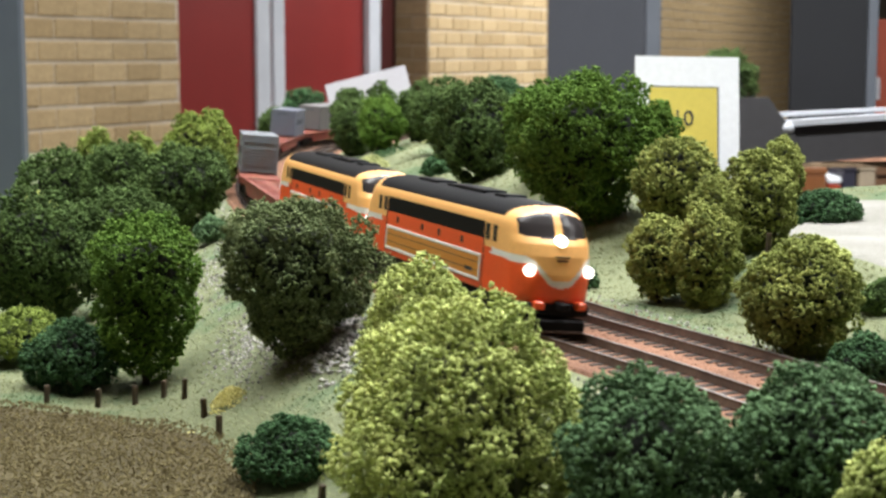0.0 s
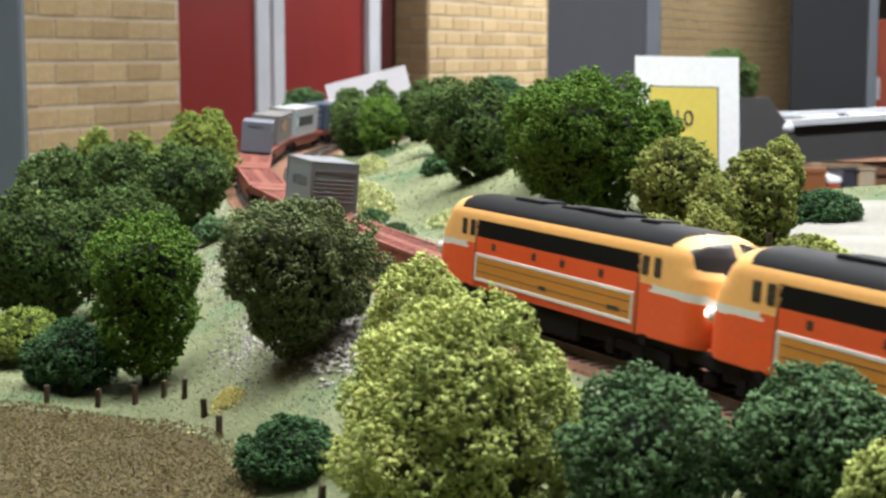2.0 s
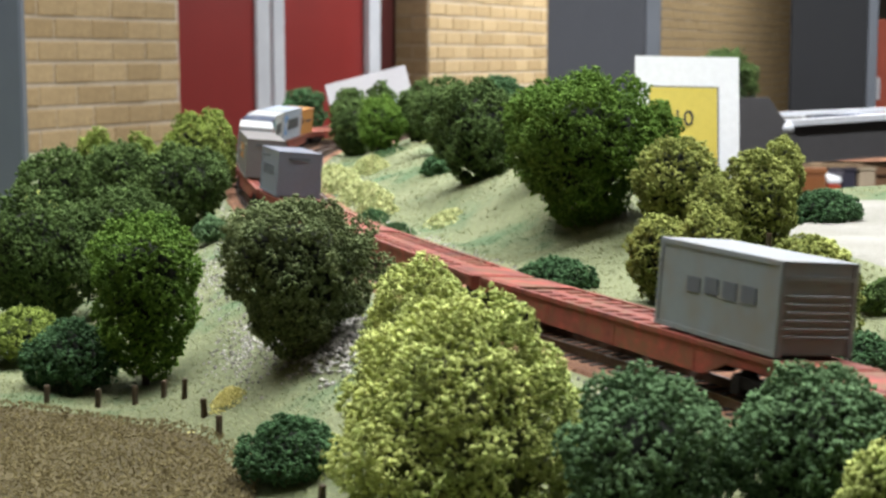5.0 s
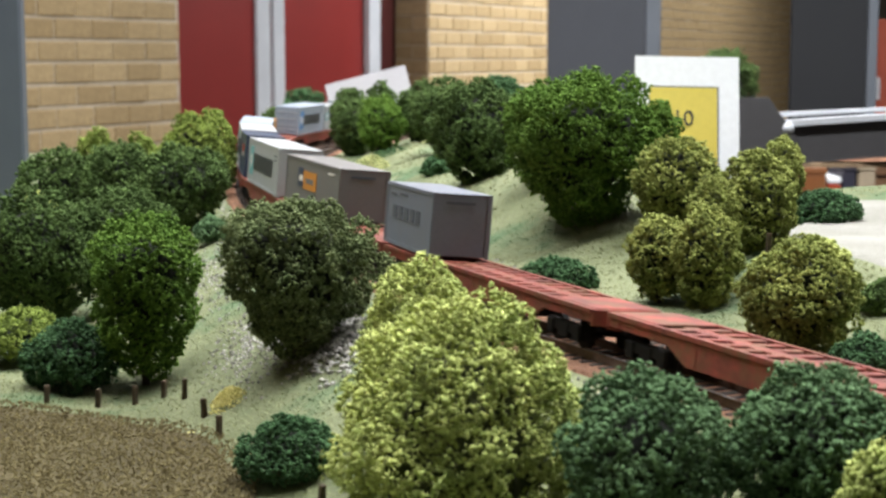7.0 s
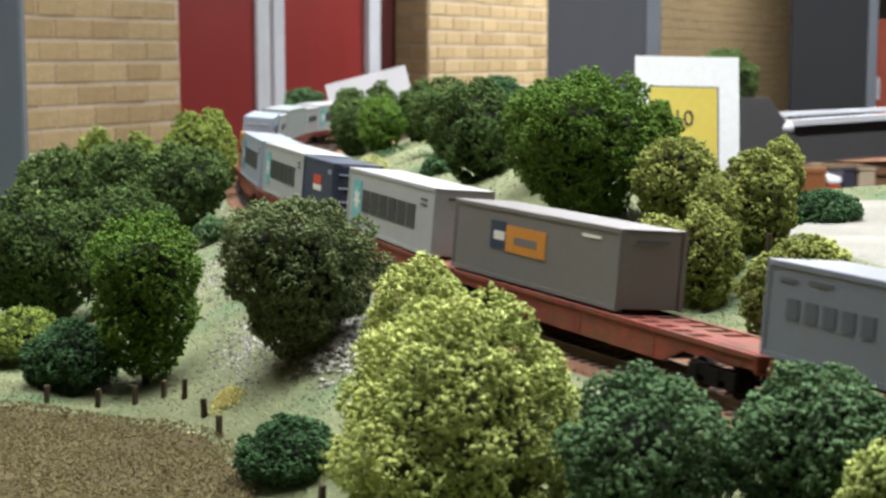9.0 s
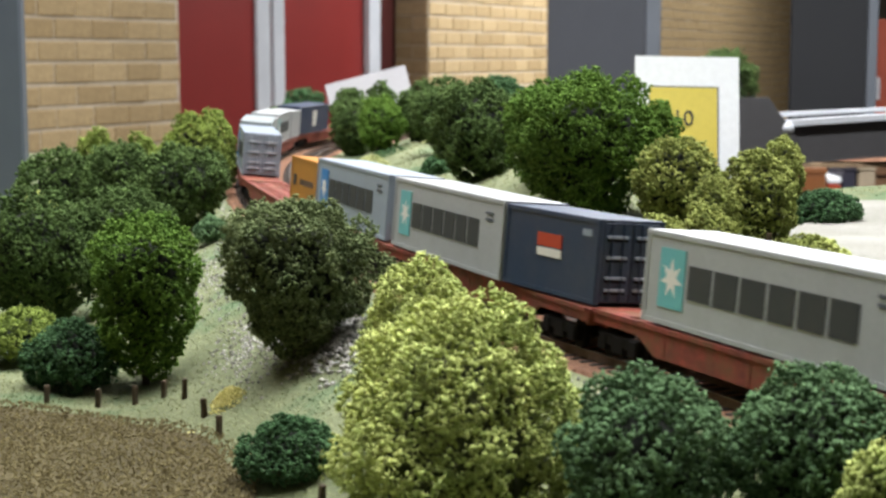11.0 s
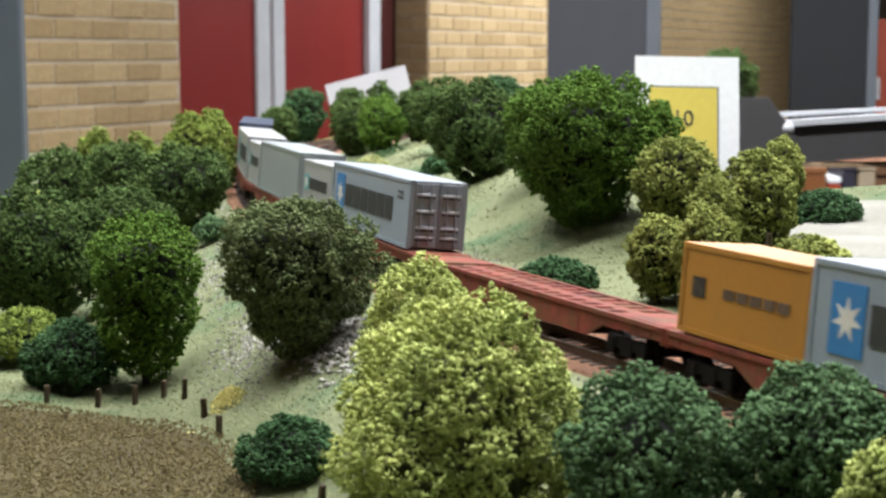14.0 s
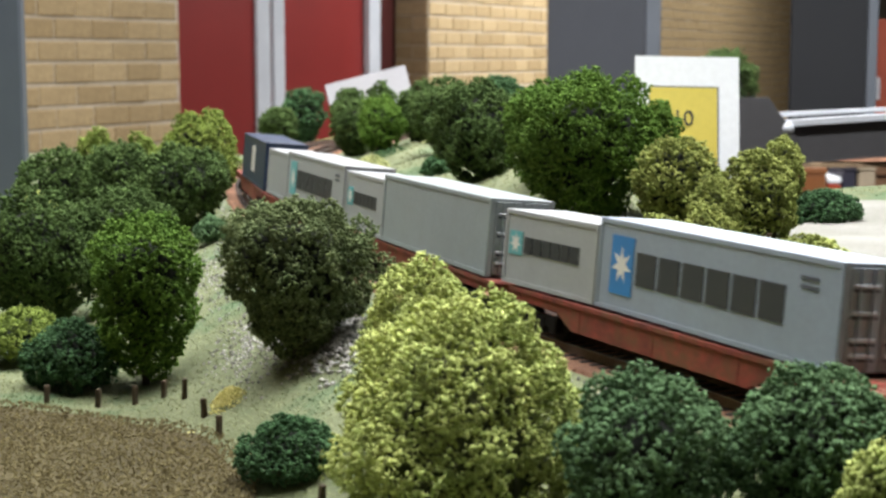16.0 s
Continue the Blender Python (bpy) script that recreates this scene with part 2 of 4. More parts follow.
def patch(name, cx, cy, rx, ry, lift, material, label, turn=0.0, n=40, edge=0.16, ripple=0.0):
    """A thin, uneven patch laid on the ground."""
    bm = bmesh.new()
    rings = 14
    seed = rng.uniform(0, 6, 3)
    co, si = math.cos(turn), math.sin(turn)
    pts = []
    for k in range(rings + 1):
        for j in range(n):
            a = 2 * math.pi * j / n
            w = 1 + edge * (math.sin(3 * a + seed[0]) + 0.6 * math.sin(5 * a + seed[1]) + 0.4 * math.sin(11 * a + seed[2]))
            q = k / rings * w
            u, v = rx * q * math.cos(a), ry * q * math.sin(a)
            pts.append((cx + u * co - v * si, cy + u * si + v * co))
    p = np.array(pts)
    z = ground_z(p[:, 0], p[:, 1])
    vs = []
    for i, (x, y) in enumerate(pts):
        k = i // n
        up = lift * (1 if k < rings else -1) + ripple * rng.uniform(-1, 1) * (k < rings)
        vs.append(bm.verts.new((x, y, z[i] + up)))
    for k in range(rings):
        for j in range(n):
            a, b = k * n + j, k * n + (j + 1) % n
            try:
                bm.faces.new((vs[a], vs[b], vs[b + n], vs[a + n]))
            except ValueError:
                pass
    bmesh.ops.remove_doubles(bm, verts=bm.verts, dist=1e-6)
    ob = mesh_ob(name, bm, material, True)
    return tagged(ob, label, name.replace("_", " "), kind="structure")


# ---- the double track ----
def ribbon(name, s0, s1, prof, material, parent=None, off=0.0, ds=0.01, bank=True):
    """Sweeps a closed profile of (right, up) along the line."""
    bm = bmesh.new()
    ss = np.arange(s0, s1, ds)
    prev = None
    for s in ss:
        p = on_line(s)
        _, r = line_dirs(s)
        ring = []
        for a, u in prof:
            w = a * math.cos(CANT) + u * math.sin(CANT) if bank else a
            h = u * math.cos(CANT) - a * math.sin(CANT) if bank else u
            q = p + r * (off + w)
            ring.append(bm.verts.new((q[0], q[1], RAIL + h + drop(s))))
        if prev:
            for i in range(len(ring)):
                j = (i + 1) % len(ring)
                bm.faces.new((prev[i], prev[j], ring[j], ring[i]))
        else:
            bm.faces.new(ring)
        prev = ring
    bm.faces.new(prev[::-1])
    ob = mesh_ob(name, bm, material)
    if parent:
        ob.parent = parent
    return ob


SPACING = 0.042
S_END = 2.6
bed = ribbon("ballast_bed", 0.0, S_END + 1.2, [(-0.031, -0.012), (-0.021, -0.0032), (SPACING + 0.02, -0.0034), (SPACING + 0.032, -0.0125)], BALLAST, bank=False)
tagged(bed, "reddish brown ballast bed under two tracks", "ballast", kind="structure")
RAIL_PROF = [(-0.0009, -0.0028), (0.0009, -0.0028), (0.0005, -0.0008), (0.0005, 0.0), (-0.0005, 0.0), (-0.0005, -0.0008)]
tracks = []
for k, off in enumerate((0.0, SPACING)):
    tr = empty("track")
    tagged(tr, "rusty model railway track on dark sleepers in brown ballast", "railway track", "parallel tracks", "structure")
    for g in (-0.00825, 0.00825):
        ribbon("rail", 0.02, S_END + 1.0, [(a + g, u) for a, u in RAIL_PROF], RUST, tr, off, bank=False)
        ribbon("rail_head", 0.02, S_END + 1.0, [(g - 0.0006, 0.0001), (g + 0.0006, 0.0001), (g + 0.0006, 0.0004), (g - 0.0006, 0.0004)], RAIL_TOP, tr, off, bank=False)
    tracks.append((tr, off))


# ---- trees and bushes ----
def clump_mesh(centres, sizes, gen, out=None):
    """Many small irregular leaf clumps, one island each; out: the way each one faces."""
    base = np.array([(1, 0, 0), (-0.5, 0.87, 0), (-0.5, -0.87, 0), (0, 0, 1), (0, 0, -1)], float)
    tri = np.array([(0, 1, 3), (1, 2, 3), (2, 0, 3), (1, 0, 4), (2, 1, 4), (0, 2, 4)])
    n = len(centres)
    q = gen.normal(size=(n, 4))
    q /= np.linalg.norm(q, axis=1)[:, None]
    w, x, y, z = q.T
    m = np.stack([np.stack([1 - 2 * (y * y + z * z), 2 * (x * y - z * w), 2 * (x * z + y * w)], 1),
                  np.stack([2 * (x * y + z * w), 1 - 2 * (x * x + z * z), 2 * (y * z - x * w)], 1),
                  np.stack([2 * (x * z - y * w), 2 * (y * z + x * w), 1 - 2 * (x * x + y * y)], 1)], 1)
    if out is not None:
        face = out + gen.normal(size=(n, 3)) * 0.42
        face /= np.linalg.norm(face, axis=1)[:, None]
        side = np.cross(face, gen.normal(size=(n, 3)))
        side /= np.linalg.norm(side, axis=1)[:, None]
        m = np.stack([side, np.cross(face, side), face], 2)
    b = base[None] * gen.uniform(0.45, 1.25, (n, 5, 1)) * np.array([1, 0.85, 0.6])
    v = np.einsum("nij,nkj->nki", m, b) * sizes[:, None, None] + centres[:, None]
    f = tri[None] + (np.arange(n) * 5)[:, None, None]
    return v.reshape(-1, 3), f.reshape(-1, 3)


def raw_mesh(name, v, f, material, parent=None, smooth=False):
    """A mesh straight from arrays of corners and triangles."""
    v, f = np.asarray(v, np.float32), np.asarray(f, np.int32)
    me = bpy.data.meshes.new(name)
    me.vertices.add(len(v))
    me.vertices.foreach_set("co", v.ravel())
    me.loops.add(f.size)
    me.loops.foreach_set("vertex_index", f.ravel())
    me.polygons.add(len(f))
    me.polygons.foreach_set("loop_start", np.arange(len(f), dtype=np.int32) * f.shape[1])
    me.update(calc_edges=True)
    me.materials.append(material)
    me.polygons.foreach_set("use_smooth", [smooth] * len(me.polygons))
    ob = new(name, me)
    if parent:
        ob.parent = parent
    return ob


def lump(dirs, gen, rough):
    """Radius of a lumpy crown in each direction: broad swellings and many small knobs."""
    r = np.ones(len(dirs))
    for count, amp, lo, hi in ((14, rough * 0.9, 0.05, 0.16), (150, rough * 0.75, 0.003, 0.011)):
        for _ in range(count):
            c = gen.normal(size=3)
            c /= np.linalg.norm(c)
            r += amp * gen.uniform(-0.6, 1.0) * np.exp(-((1 - dirs @ c) / gen.uniform(lo, hi)))
    return r


# width of a crown from its foot (0) to its top (1)
PROFILES = {"egg": [(0, 0.14), (0.1, 0.34), (0.28, 0.74), (0.45, 0.94), (0.6, 1.0), (0.76, 0.92), (0.9, 0.66), (1, 0.12)],
            "round": [(0, 0.3), (0.1, 0.58), (0.25, 0.85), (0.45, 1.0), (0.62, 0.98), (0.8, 0.8), (0.92, 0.52), (1, 0.1)],
            "column": [(0, 0.2), (0.08, 0.42), (0.2, 0.76), (0.4, 0.93), (0.65, 1.0), (0.86, 1.0), (0.95, 0.82), (1, 0.2)],
            "dome": [(0, 0.8), (0.15, 0.96), (0.35, 1.0), (0.6, 0.86), (0.82, 0.56), (1, 0.1)],
            "heap": [(0, 0.35), (0.12, 0.62), (0.3, 0.92), (0.45, 1.0), (0.6, 0.95), (0.75, 0.82), (0.88, 0.62), (0.96, 0.4), (1, 0.1)],
            "top": [(0, 0.08), (0.15, 0.32), (0.34, 0.68), (0.52, 0.93), (0.68, 1.0), (0.84, 0.9), (0.95, 0.62), (1, 0.15)]}


def crown(gen, c, rx, rz, material, parent, leaf, rough=0.2, profile="egg", tuft=0.25):
    """A crown of many leafy tufts set over a core coloured dark as shade, after a profile of widths."""
    hs, ws = zip(*PROFILES[profile])

    def surface(d, k):
        """Points at share k of the crown's surface in directions d (unit vectors)."""
        t = np.clip(np.arcsin(np.clip(d[:, 2], -1, 1)) / math.pi + 0.5, 0, 1)
        t = 0.5 - 0.5 * np.cos(t * math.pi)
        w = np.interp(t, hs, ws)
        flat = d[:, :2] / np.maximum(1e-6, np.linalg.norm(d[:, :2], axis=1))[:, None]
        return np.column_stack([flat * (w * rx * k)[:, None], (2 * t - 1) * rz * (0.15 + 0.85 * k)])
    big = (rx + rz) / 2
    seed = int(gen.integers(1 << 30))
    n_t = int(6.6 / tuft ** 2)
    k = np.arange(n_t) + 0.5
    turn, up = k * 2.39996, 1 - 2 * k / n_t
    d = np.column_stack([np.cos(turn) * np.sqrt(1 - up * up), np.sin(turn) * np.sqrt(1 - up * up), up]) + gen.normal(size=(n_t, 3)) * tuft * 0.3
    d /= np.linalg.norm(d, axis=1)[:, None]
    swell = lump(d, np.random.default_rng(seed), rough)
    mid = surface(d, swell * gen.uniform(0.64, 0.9, n_t))
    rad = big * tuft * gen.uniform(0.6, 1.15, n_t)
    cs, ss, outs = [], [], []
    for i in range(n_t):
        k = int(min(900, 6.2 * rad[i] ** 2 / leaf ** 2)) + 5
        q = gen.normal(size=(k, 3))
        q /= np.linalg.norm(q, axis=1)[:, None]
        q = q[q @ d[i] > -0.3]
        knob = 1 + 0.2 * np.sin(q @ gen.normal(size=3) * 5.0) * np.cos(q @ gen.normal(size=3) * 6.0)
        p = mid[i] + q * (rad[i] * knob * gen.uniform(0.75, 1.1, len(q)))[:, None]
        gap = ((mid - mid[i]) ** 2).sum(1)
        near = np.flatnonzero((gap > 0) & (gap < (rad + rad[i]) ** 2))
        free = (((p[:, None] - mid[None, near]) ** 2).sum(2) > (rad[near] * 0.68) ** 2).all(1)
        p = p[free]
        outs.append(q[free])
        cs.append(p)
        ss.append(leaf * gen.uniform(0.75, 1.6, len(p)))
    pts = np.vstack(cs)
    foot = pts[:, 2] > -rz * 1.02
    v, f = clump_mesh(pts[foot] + c, np.concatenate(ss)[foot], gen, np.vstack(outs)[foot])
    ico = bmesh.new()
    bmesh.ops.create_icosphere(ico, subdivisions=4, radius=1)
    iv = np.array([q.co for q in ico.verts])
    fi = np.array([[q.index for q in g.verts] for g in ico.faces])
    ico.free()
    raw_mesh("shade_core", surface(iv, 0.62 * lump(iv, np.random.default_rng(seed), rough)) + c, fi, LIME_CORE_SHADE if material is LEAF_LIME else CORE_SHADE, parent)
    return raw_mesh("crown", v, f, material, parent, True)


def trunk(gen, base, top, r, parent):
    """A tapered, slightly bent trunk with a few limbs."""
    bm = bmesh.new()
    base, top = Vector(base), Vector(top)

    def limb(a, b, r0, r1):
        m = (a + b) / 2 + Vector(gen.normal(size=3)) * (b - a).length * 0.06
        prev = None
        for p, q in ((a, r0), (m, (r0 + r1) / 2), (b, r1)):
            d = (b - a).to_track_quat("Z", "Y")
            ring = [bm.verts.new(p + d @ Vector((q * math.cos(k * math.pi / 4), q * math.sin(k * math.pi / 4), 0))) for k in range(8)]
            if prev:
                for i in range(8):
                    bm.faces.new((prev[i], prev[(i + 1) % 8], ring[(i + 1) % 8], ring[i]))
            prev = ring
    limb(base, top, r, r * 0.5)
    h = (top - base).length
    for k in range(4):
        a = base.lerp(top, gen.uniform(0.35, 0.8))
        ang = gen.uniform(0, 6.28)
        limb(a, a + Vector((math.cos(ang) * h * 0.3, math.sin(ang) * h * 0.3, h * 0.3)), r * 0.5, r * 0.2)
    return part("trunk", bm, BARK, parent, smooth=True)


TREE_COUNT = [0]


def tree(x, y, zc, rx, rz, material, label, rough=0.2, profile="", name="tree", group="model trees", tuft=0.25):
    TREE_COUNT[0] += 1
    gen = np.random.default_rng(100 + TREE_COUNT[0])
    gz = ground_at(x, y)
    zc = max(zc + RAIL, gz + rz * 0.7)
    bottom = zc - rz
    if bottom > gz + 0.004:                      # leaves reach down near the ground
        rz += (bottom - gz - 0.004) / 2
        zc -= (bottom - gz - 0.004) / 2
    ob = empty(name, pose(x, y, gz))
    h = zc - gz
    trunk(gen, (0, 0, -0.004), (0, 0, h), max(0.0016, rx * 0.08), ob)
    crown(gen, np.array([0, 0, h]), rx, rz, material, ob, max(0.00095, 0.0011 * y + 0.00035), rough, profile or ("dome" if name == "bush" else "egg"), tuft)
    return tagged(ob, label, "bush" if name == "bush" else "tree", group)


tree(0.0060, 0.4300, 0.0150, 0.0345, 0.0285, LEAF_LIME, "yellow-green foam-leaved model tree in full leaf", rough=0.26, profile="heap", tuft=0.2)
tree(-0.0083, 0.5200, 0.0276, 0.0185, 0.0141, LEAF_LIME, "yellow-green leafy model tree beside the track", rough=0.22, profile="round", tuft=0.24)
tree(0.0532, 0.3950, 0.0083, 0.0215, 0.0215, LEAF_SAGE, "grey-green leafy model tree by the track", profile="round", tuft=0.22)
tree(0.0953, 0.3950, 0.0098, 0.0215, 0.0207, LEAF_SAGE, "grey-green leafy model tree by the track", profile="round", tuft=0.22)
tree(0.1030, 0.3600, 0.0105, 0.0098, 0.0085, LEAF_LIME, "yellow-green foam-leaved model bush beside the track", name="bush")
tree(-0.0630, 0.6700, 0.0145, 0.0345, 0.0340, LEAF_MOSS, "dull green round model tree on the embankment", profile="top", tuft=0.2)
tree(-0.1396, 0.7260, -0.0022, 0.0230, 0.0389, LEAF_MID, "fresh green tall oval model tree", profile="column", rough=0.14, tuft=0.2)
tree(-0.0540, 0.5500, -0.0300, 0.0205, 0.0098, LEAF_DEEP, "low dark green model bush by the field", name="bush")
tree(-0.1758, 0.7340, -0.0306, 0.0229, 0.0154, LEAF_DEEP, "low dark green model bush on the grass", name="bush")
tree(-0.2168, 0.8000, -0.0290, 0.0225, 0.0085, LEAF_SPRING, "low yellow-green model bush on the grass", name="bush")
tree(-0.2328, 0.9000, -0.0049, 0.0391, 0.0342, LEAF_DARK, "dark green foam-leaved model tree")
tree(-0.1915, 0.9300, 0.0004, 0.0337, 0.0296, LEAF_DARK, "dark green foam-leaved model tree")
tree(-0.2399, 0.9300, 0.0140, 0.0202, 0.0152, LEAF_LIME, "yellow-green model bush on the grass", name="bush")
tree(-0.2213, 1.0800, 0.0247, 0.0258, 0.0242, LEAF_DARK, "dark green foam-leaved model tree")
tree(-0.1798, 1.0800, 0.0193, 0.0336, 0.0266, LEAF_DARK, "dark green foam-leaved model tree")
tree(-0.2671, 1.1000, 0.0224, 0.0299, 0.0219, LEAF_DARK, "dark green foam-leaved model tree")
tree(-0.2024, 1.2700, 0.0455, 0.0276, 0.0161, LEAF_SPRING, "light yellow-green model bush on the grass", name="bush")
tree(-0.1956, 1.3500, 0.0487, 0.0186, 0.0147, LEAF_SPRING, "light yellow-green model bush on the grass", name="bush")
tree(-0.2647, 1.2000, 0.0412, 0.0217, 0.0109, LEAF_SPRING, "light yellow-green model bush on the grass", name="bush")
tree(-0.2341, 1.2200, 0.0383, 0.0221, 0.0097, LEAF_SPRING, "light yellow-green model bush on the grass", name="bush")
tree(-0.1482, 1.0020, -0.0011, 0.0116, 0.0080, LEAF_SAGE, "small grey-green model bush", name="bush")
tree(-0.1918, 2.1500, 0.0319, 0.0273, 0.0311, LEAF_DEEP, "dark green foam-leaved model tree")
tree(-0.2146, 2.0500, 0.0230, 0.0245, 0.0208, LEAF_DARK, "dark green foam-leaved model tree")
tree(-0.1002, 1.7900, 0.0269, 0.0272, 0.0311, LEAF_DARK, "dark green foam-leaved model tree")
tree(-0.0676, 1.7140, 0.0341, 0.0248, 0.0298, LEAF_MID, "mid green model tree on the grass")
tree(-0.1129, 1.9000, 0.0578, 0.0206, 0.0124, LEAF_DARK, "dark green foam-leaved model tree")
tree(-0.0780, 2.0000, 0.0601, 0.0203, 0.0145, LEAF_DARK, "dark green foam-leaved model tree")
tree(-0.0244, 1.7460, 0.0452, 0.0253, 0.0341, LEAF_DARK, "dark green foam-leaved model tree")
tree(0.0254, 1.1620, 0.0501, 0.0320, 0.0387, LEAF_DARK, "dark green foam-leaved model tree")
tree(0.0032, 1.5000, 0.0607, 0.0326, 0.0244, LEAF_DARK, "dark green foam-leaved model tree")
tree(0.0618, 1.8000, 0.0670, 0.0326, 0.0183, LEAF_DEEP, "dark green foam-leaved model tree")
tree(0.0833, 0.9060, 0.0540, 0.0505, 0.0440, LEAF_MID, "large broad fresh green model tree", profile="top", tuft=0.2)
tree(0.1230, 0.9000, 0.0690, 0.0104, 0.0130, LEAF_MID, "mid green model tree on the grass")
tree(0.0612, 1.0000, 0.0720, 0.0174, 0.0199, LEAF_MID, "mid green model tree on the grass")
tree(0.1258, 0.8500, 0.0416, 0.0240, 0.0240, LEAF_OLIVE, "olive green model tree on the grass", profile="round", tuft=0.2)
tree(0.1539, 0.7700, 0.0379, 0.0195, 0.0240, LEAF_OLIVE, "olive green model tree on the grass", profile="round", tuft=0.2)
tree(0.1902, 0.8800, 0.0525, 0.0121, 0.0115, LEAF_OLIVE, "small olive green model tree", profile="round", tuft=0.2)
tree(0.1260, 0.7300, 0.0390, 0.0132, 0.0137, LEAF_OLIVE, "olive green model tree on the grass", profile="round", tuft=0.2)
tree(0.1002, 0.7200, 0.0172, 0.0151, 0.0198, LEAF_OLIVE, "olive green model tree on the grass", profile="round", tuft=0.2)
tree(0.1185, 0.7020, 0.0195, 0.0153, 0.0234, LEAF_OLIVE, "olive green model tree on the grass", profile="round", tuft=0.2)
tree(0.1373, 0.5940, 0.0174, 0.0241, 0.0219, LEAF_OLIVE, "round olive green model tree by the track", rough=0.14, profile="round", tuft=0.17)
tree(0.2123, 0.8700, 0.0258, 0.0195, 0.0088, LEAF_DEEP, "low dark green model bush on the grass", name="bush")
tree(0.1499, 0.5500, 0.0025, 0.0143, 0.0076, LEAF_DEEP, "low dark green model bush on the grass", name="bush")
tree(0.1808, 0.6400, 0.0028, 0.0093, 0.0070, LEAF_DARK, "low dark green model bush on the grass", name="bush")
tree(0.0562, 0.7700, 0.0023, 0.0201, 0.0072, LEAF_DEEP, "low dark green model bush beside the track", name="bush")
tree(-0.0065, 1.2820, 0.0195, 0.0116, 0.0074, LEAF_DEEP, "small dark green model bush", name="bush")
tree(0.3739, 2.1100, 0.0859, 0.0420, 0.0321, LEAF_DARK, "dark green model tree behind the back board")
tree(0.1711, 0.7200, 0.0185, 0.0156, 0.0057, LEAF_LIME, "low yellow-green model bush on the grass", name="bush")


# ---- the hall behind ----
hall_floor = mesh_ob("floor", box(-9, 12, -7, 24, -0.1, 0.0), two_scale("hall_floor", (0.08, 0.07, 0.06), (0.11, 0.095, 0.08), 2, 60, 0.5))
tagged(hall_floor, "plain brown hall floor", "floor", kind="structure")
ceiling = mesh_ob("ceiling", box(-9, 12, -7, 24, CEIL, CEIL + 0.1), two_scale("ceiling_paint", (0.36, 0.36, 0.35), (0.42, 0.42, 0.4), 1, 40, 0.8))
tagged(ceiling, "plain white hall ceiling", "ceiling", kind="structure")
HALL_PAINT = two_scale("hall_paint", (0.22, 0.19, 0.15), (0.27, 0.235, 0.19), 1, 40, 0.8)
for nm, b in (("wall_east", (12, 12.2, -7, 24)), ("wall_south", (-9, 12, -7.2, -7)), ("wall_north", (-9, 12, 24, 24.2))):
    tagged(mesh_ob(nm, box(b[0], b[1], b[2], b[3], 0, CEIL), HALL_PAINT), "plain cream hall wall", "wall", kind="structure")
TUBE = glow("tube_glow", (1.0, 0.96, 0.9), 4.0)
for lx, ly, _w in LAMPS:
    lamp = empty("ceiling_light", pose(lx, ly, CEIL))
    part("housing", box(-0.78, 0.78, -0.16, 0.16, -0.1, -0.001, 0.01), WHITE, lamp)
    part("diffuser", box(-0.75, 0.75, -0.14, 0.14, -0.112, -0.101), TUBE, lamp)
    tagged(lamp, "white fluorescent ceiling light fitting", "ceiling light", "hall ceiling lights")

# ---- back wall: brick piers, red doors, dark display screens ----
def brick_material(name, dark, light):
    m, nt, b = mat(name, 0.85)
    oi = nt.nodes.new("ShaderNodeObjectInfo")
    c = ramp(nt, oi.outputs["Random"], [(0.0, dark), (0.5, tuple((a + d) / 2 for a, d in zip(dark, light))), (1.0, light)])
    f = noise_fac(nt, 45, 6, 0.7)
    c = mix(nt, 1.0, c, ramp(nt, f, [(0.3, (0.8, 0.78, 0.75)), (0.7, (1.12, 1.12, 1.12))]), "MULTIPLY")
    nt.links.new(c, b.inputs["Base Color"])
    bump(nt, b, f, 0.004)
    return m


TAN_BRICK = brick_material("tan_brick", (0.40, 0.285, 0.14), (0.52, 0.385, 0.205))
# The reveal's shade is put into its colour: tan brick and mortar, darkened.
SHADED_BRICK = brick_material("tan_brick_shaded", (0.29, 0.2, 0.1), (0.38, 0.27, 0.145))
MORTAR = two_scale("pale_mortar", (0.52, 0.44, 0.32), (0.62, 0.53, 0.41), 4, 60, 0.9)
SHADED_MORTAR = two_scale("pale_mortar_shaded", (0.33, 0.25, 0.16), (0.41, 0.32, 0.21), 4, 60, 0.9)
DOOR_RED = two_scale("door_red", (0.2, 0.017, 0.015), (0.24, 0.021, 0.018), 2, 50, 0.4, grain=0.05)
DOOR_DARK = two_scale("dark_red_trim", (0.05, 0.008, 0.008), (0.07, 0.011, 0.01), 2, 50, 0.5, grain=0.05)
FRAME_WHITE = two_scale("frame_white", (0.5, 0.52, 0.56), (0.6, 0.62, 0.66), 3, 60, 0.4, grain=0.05)
SCREEN = two_scale("dark_screen", (0.058, 0.063, 0.078), (0.072, 0.078, 0.095), 2, 80, 0.7, grain=0.05)
SCREEN_BLACK = two_scale("near_black_screen", (0.012, 0.013, 0.017), (0.018, 0.02, 0.024), 2, 80, 0.7, grain=0.05)
SCREEN_EDGE = two_scale("screen_edge", (0.13, 0.15, 0.18), (0.165, 0.185, 0.22), 2, 80, 0.5, grain=0.05)
POST_GREY = two_scale("post_grey", (0.085, 0.1, 0.13), (0.105, 0.12, 0.15), 3, 60, 0.5, grain=0.05)
BRICK_L, BRICK_H, JOINT, UPRIGHT, BRICK_D = 0.23, 0.0737, 0.013, 0.009, 0.006
BRICK_SHARED = {}
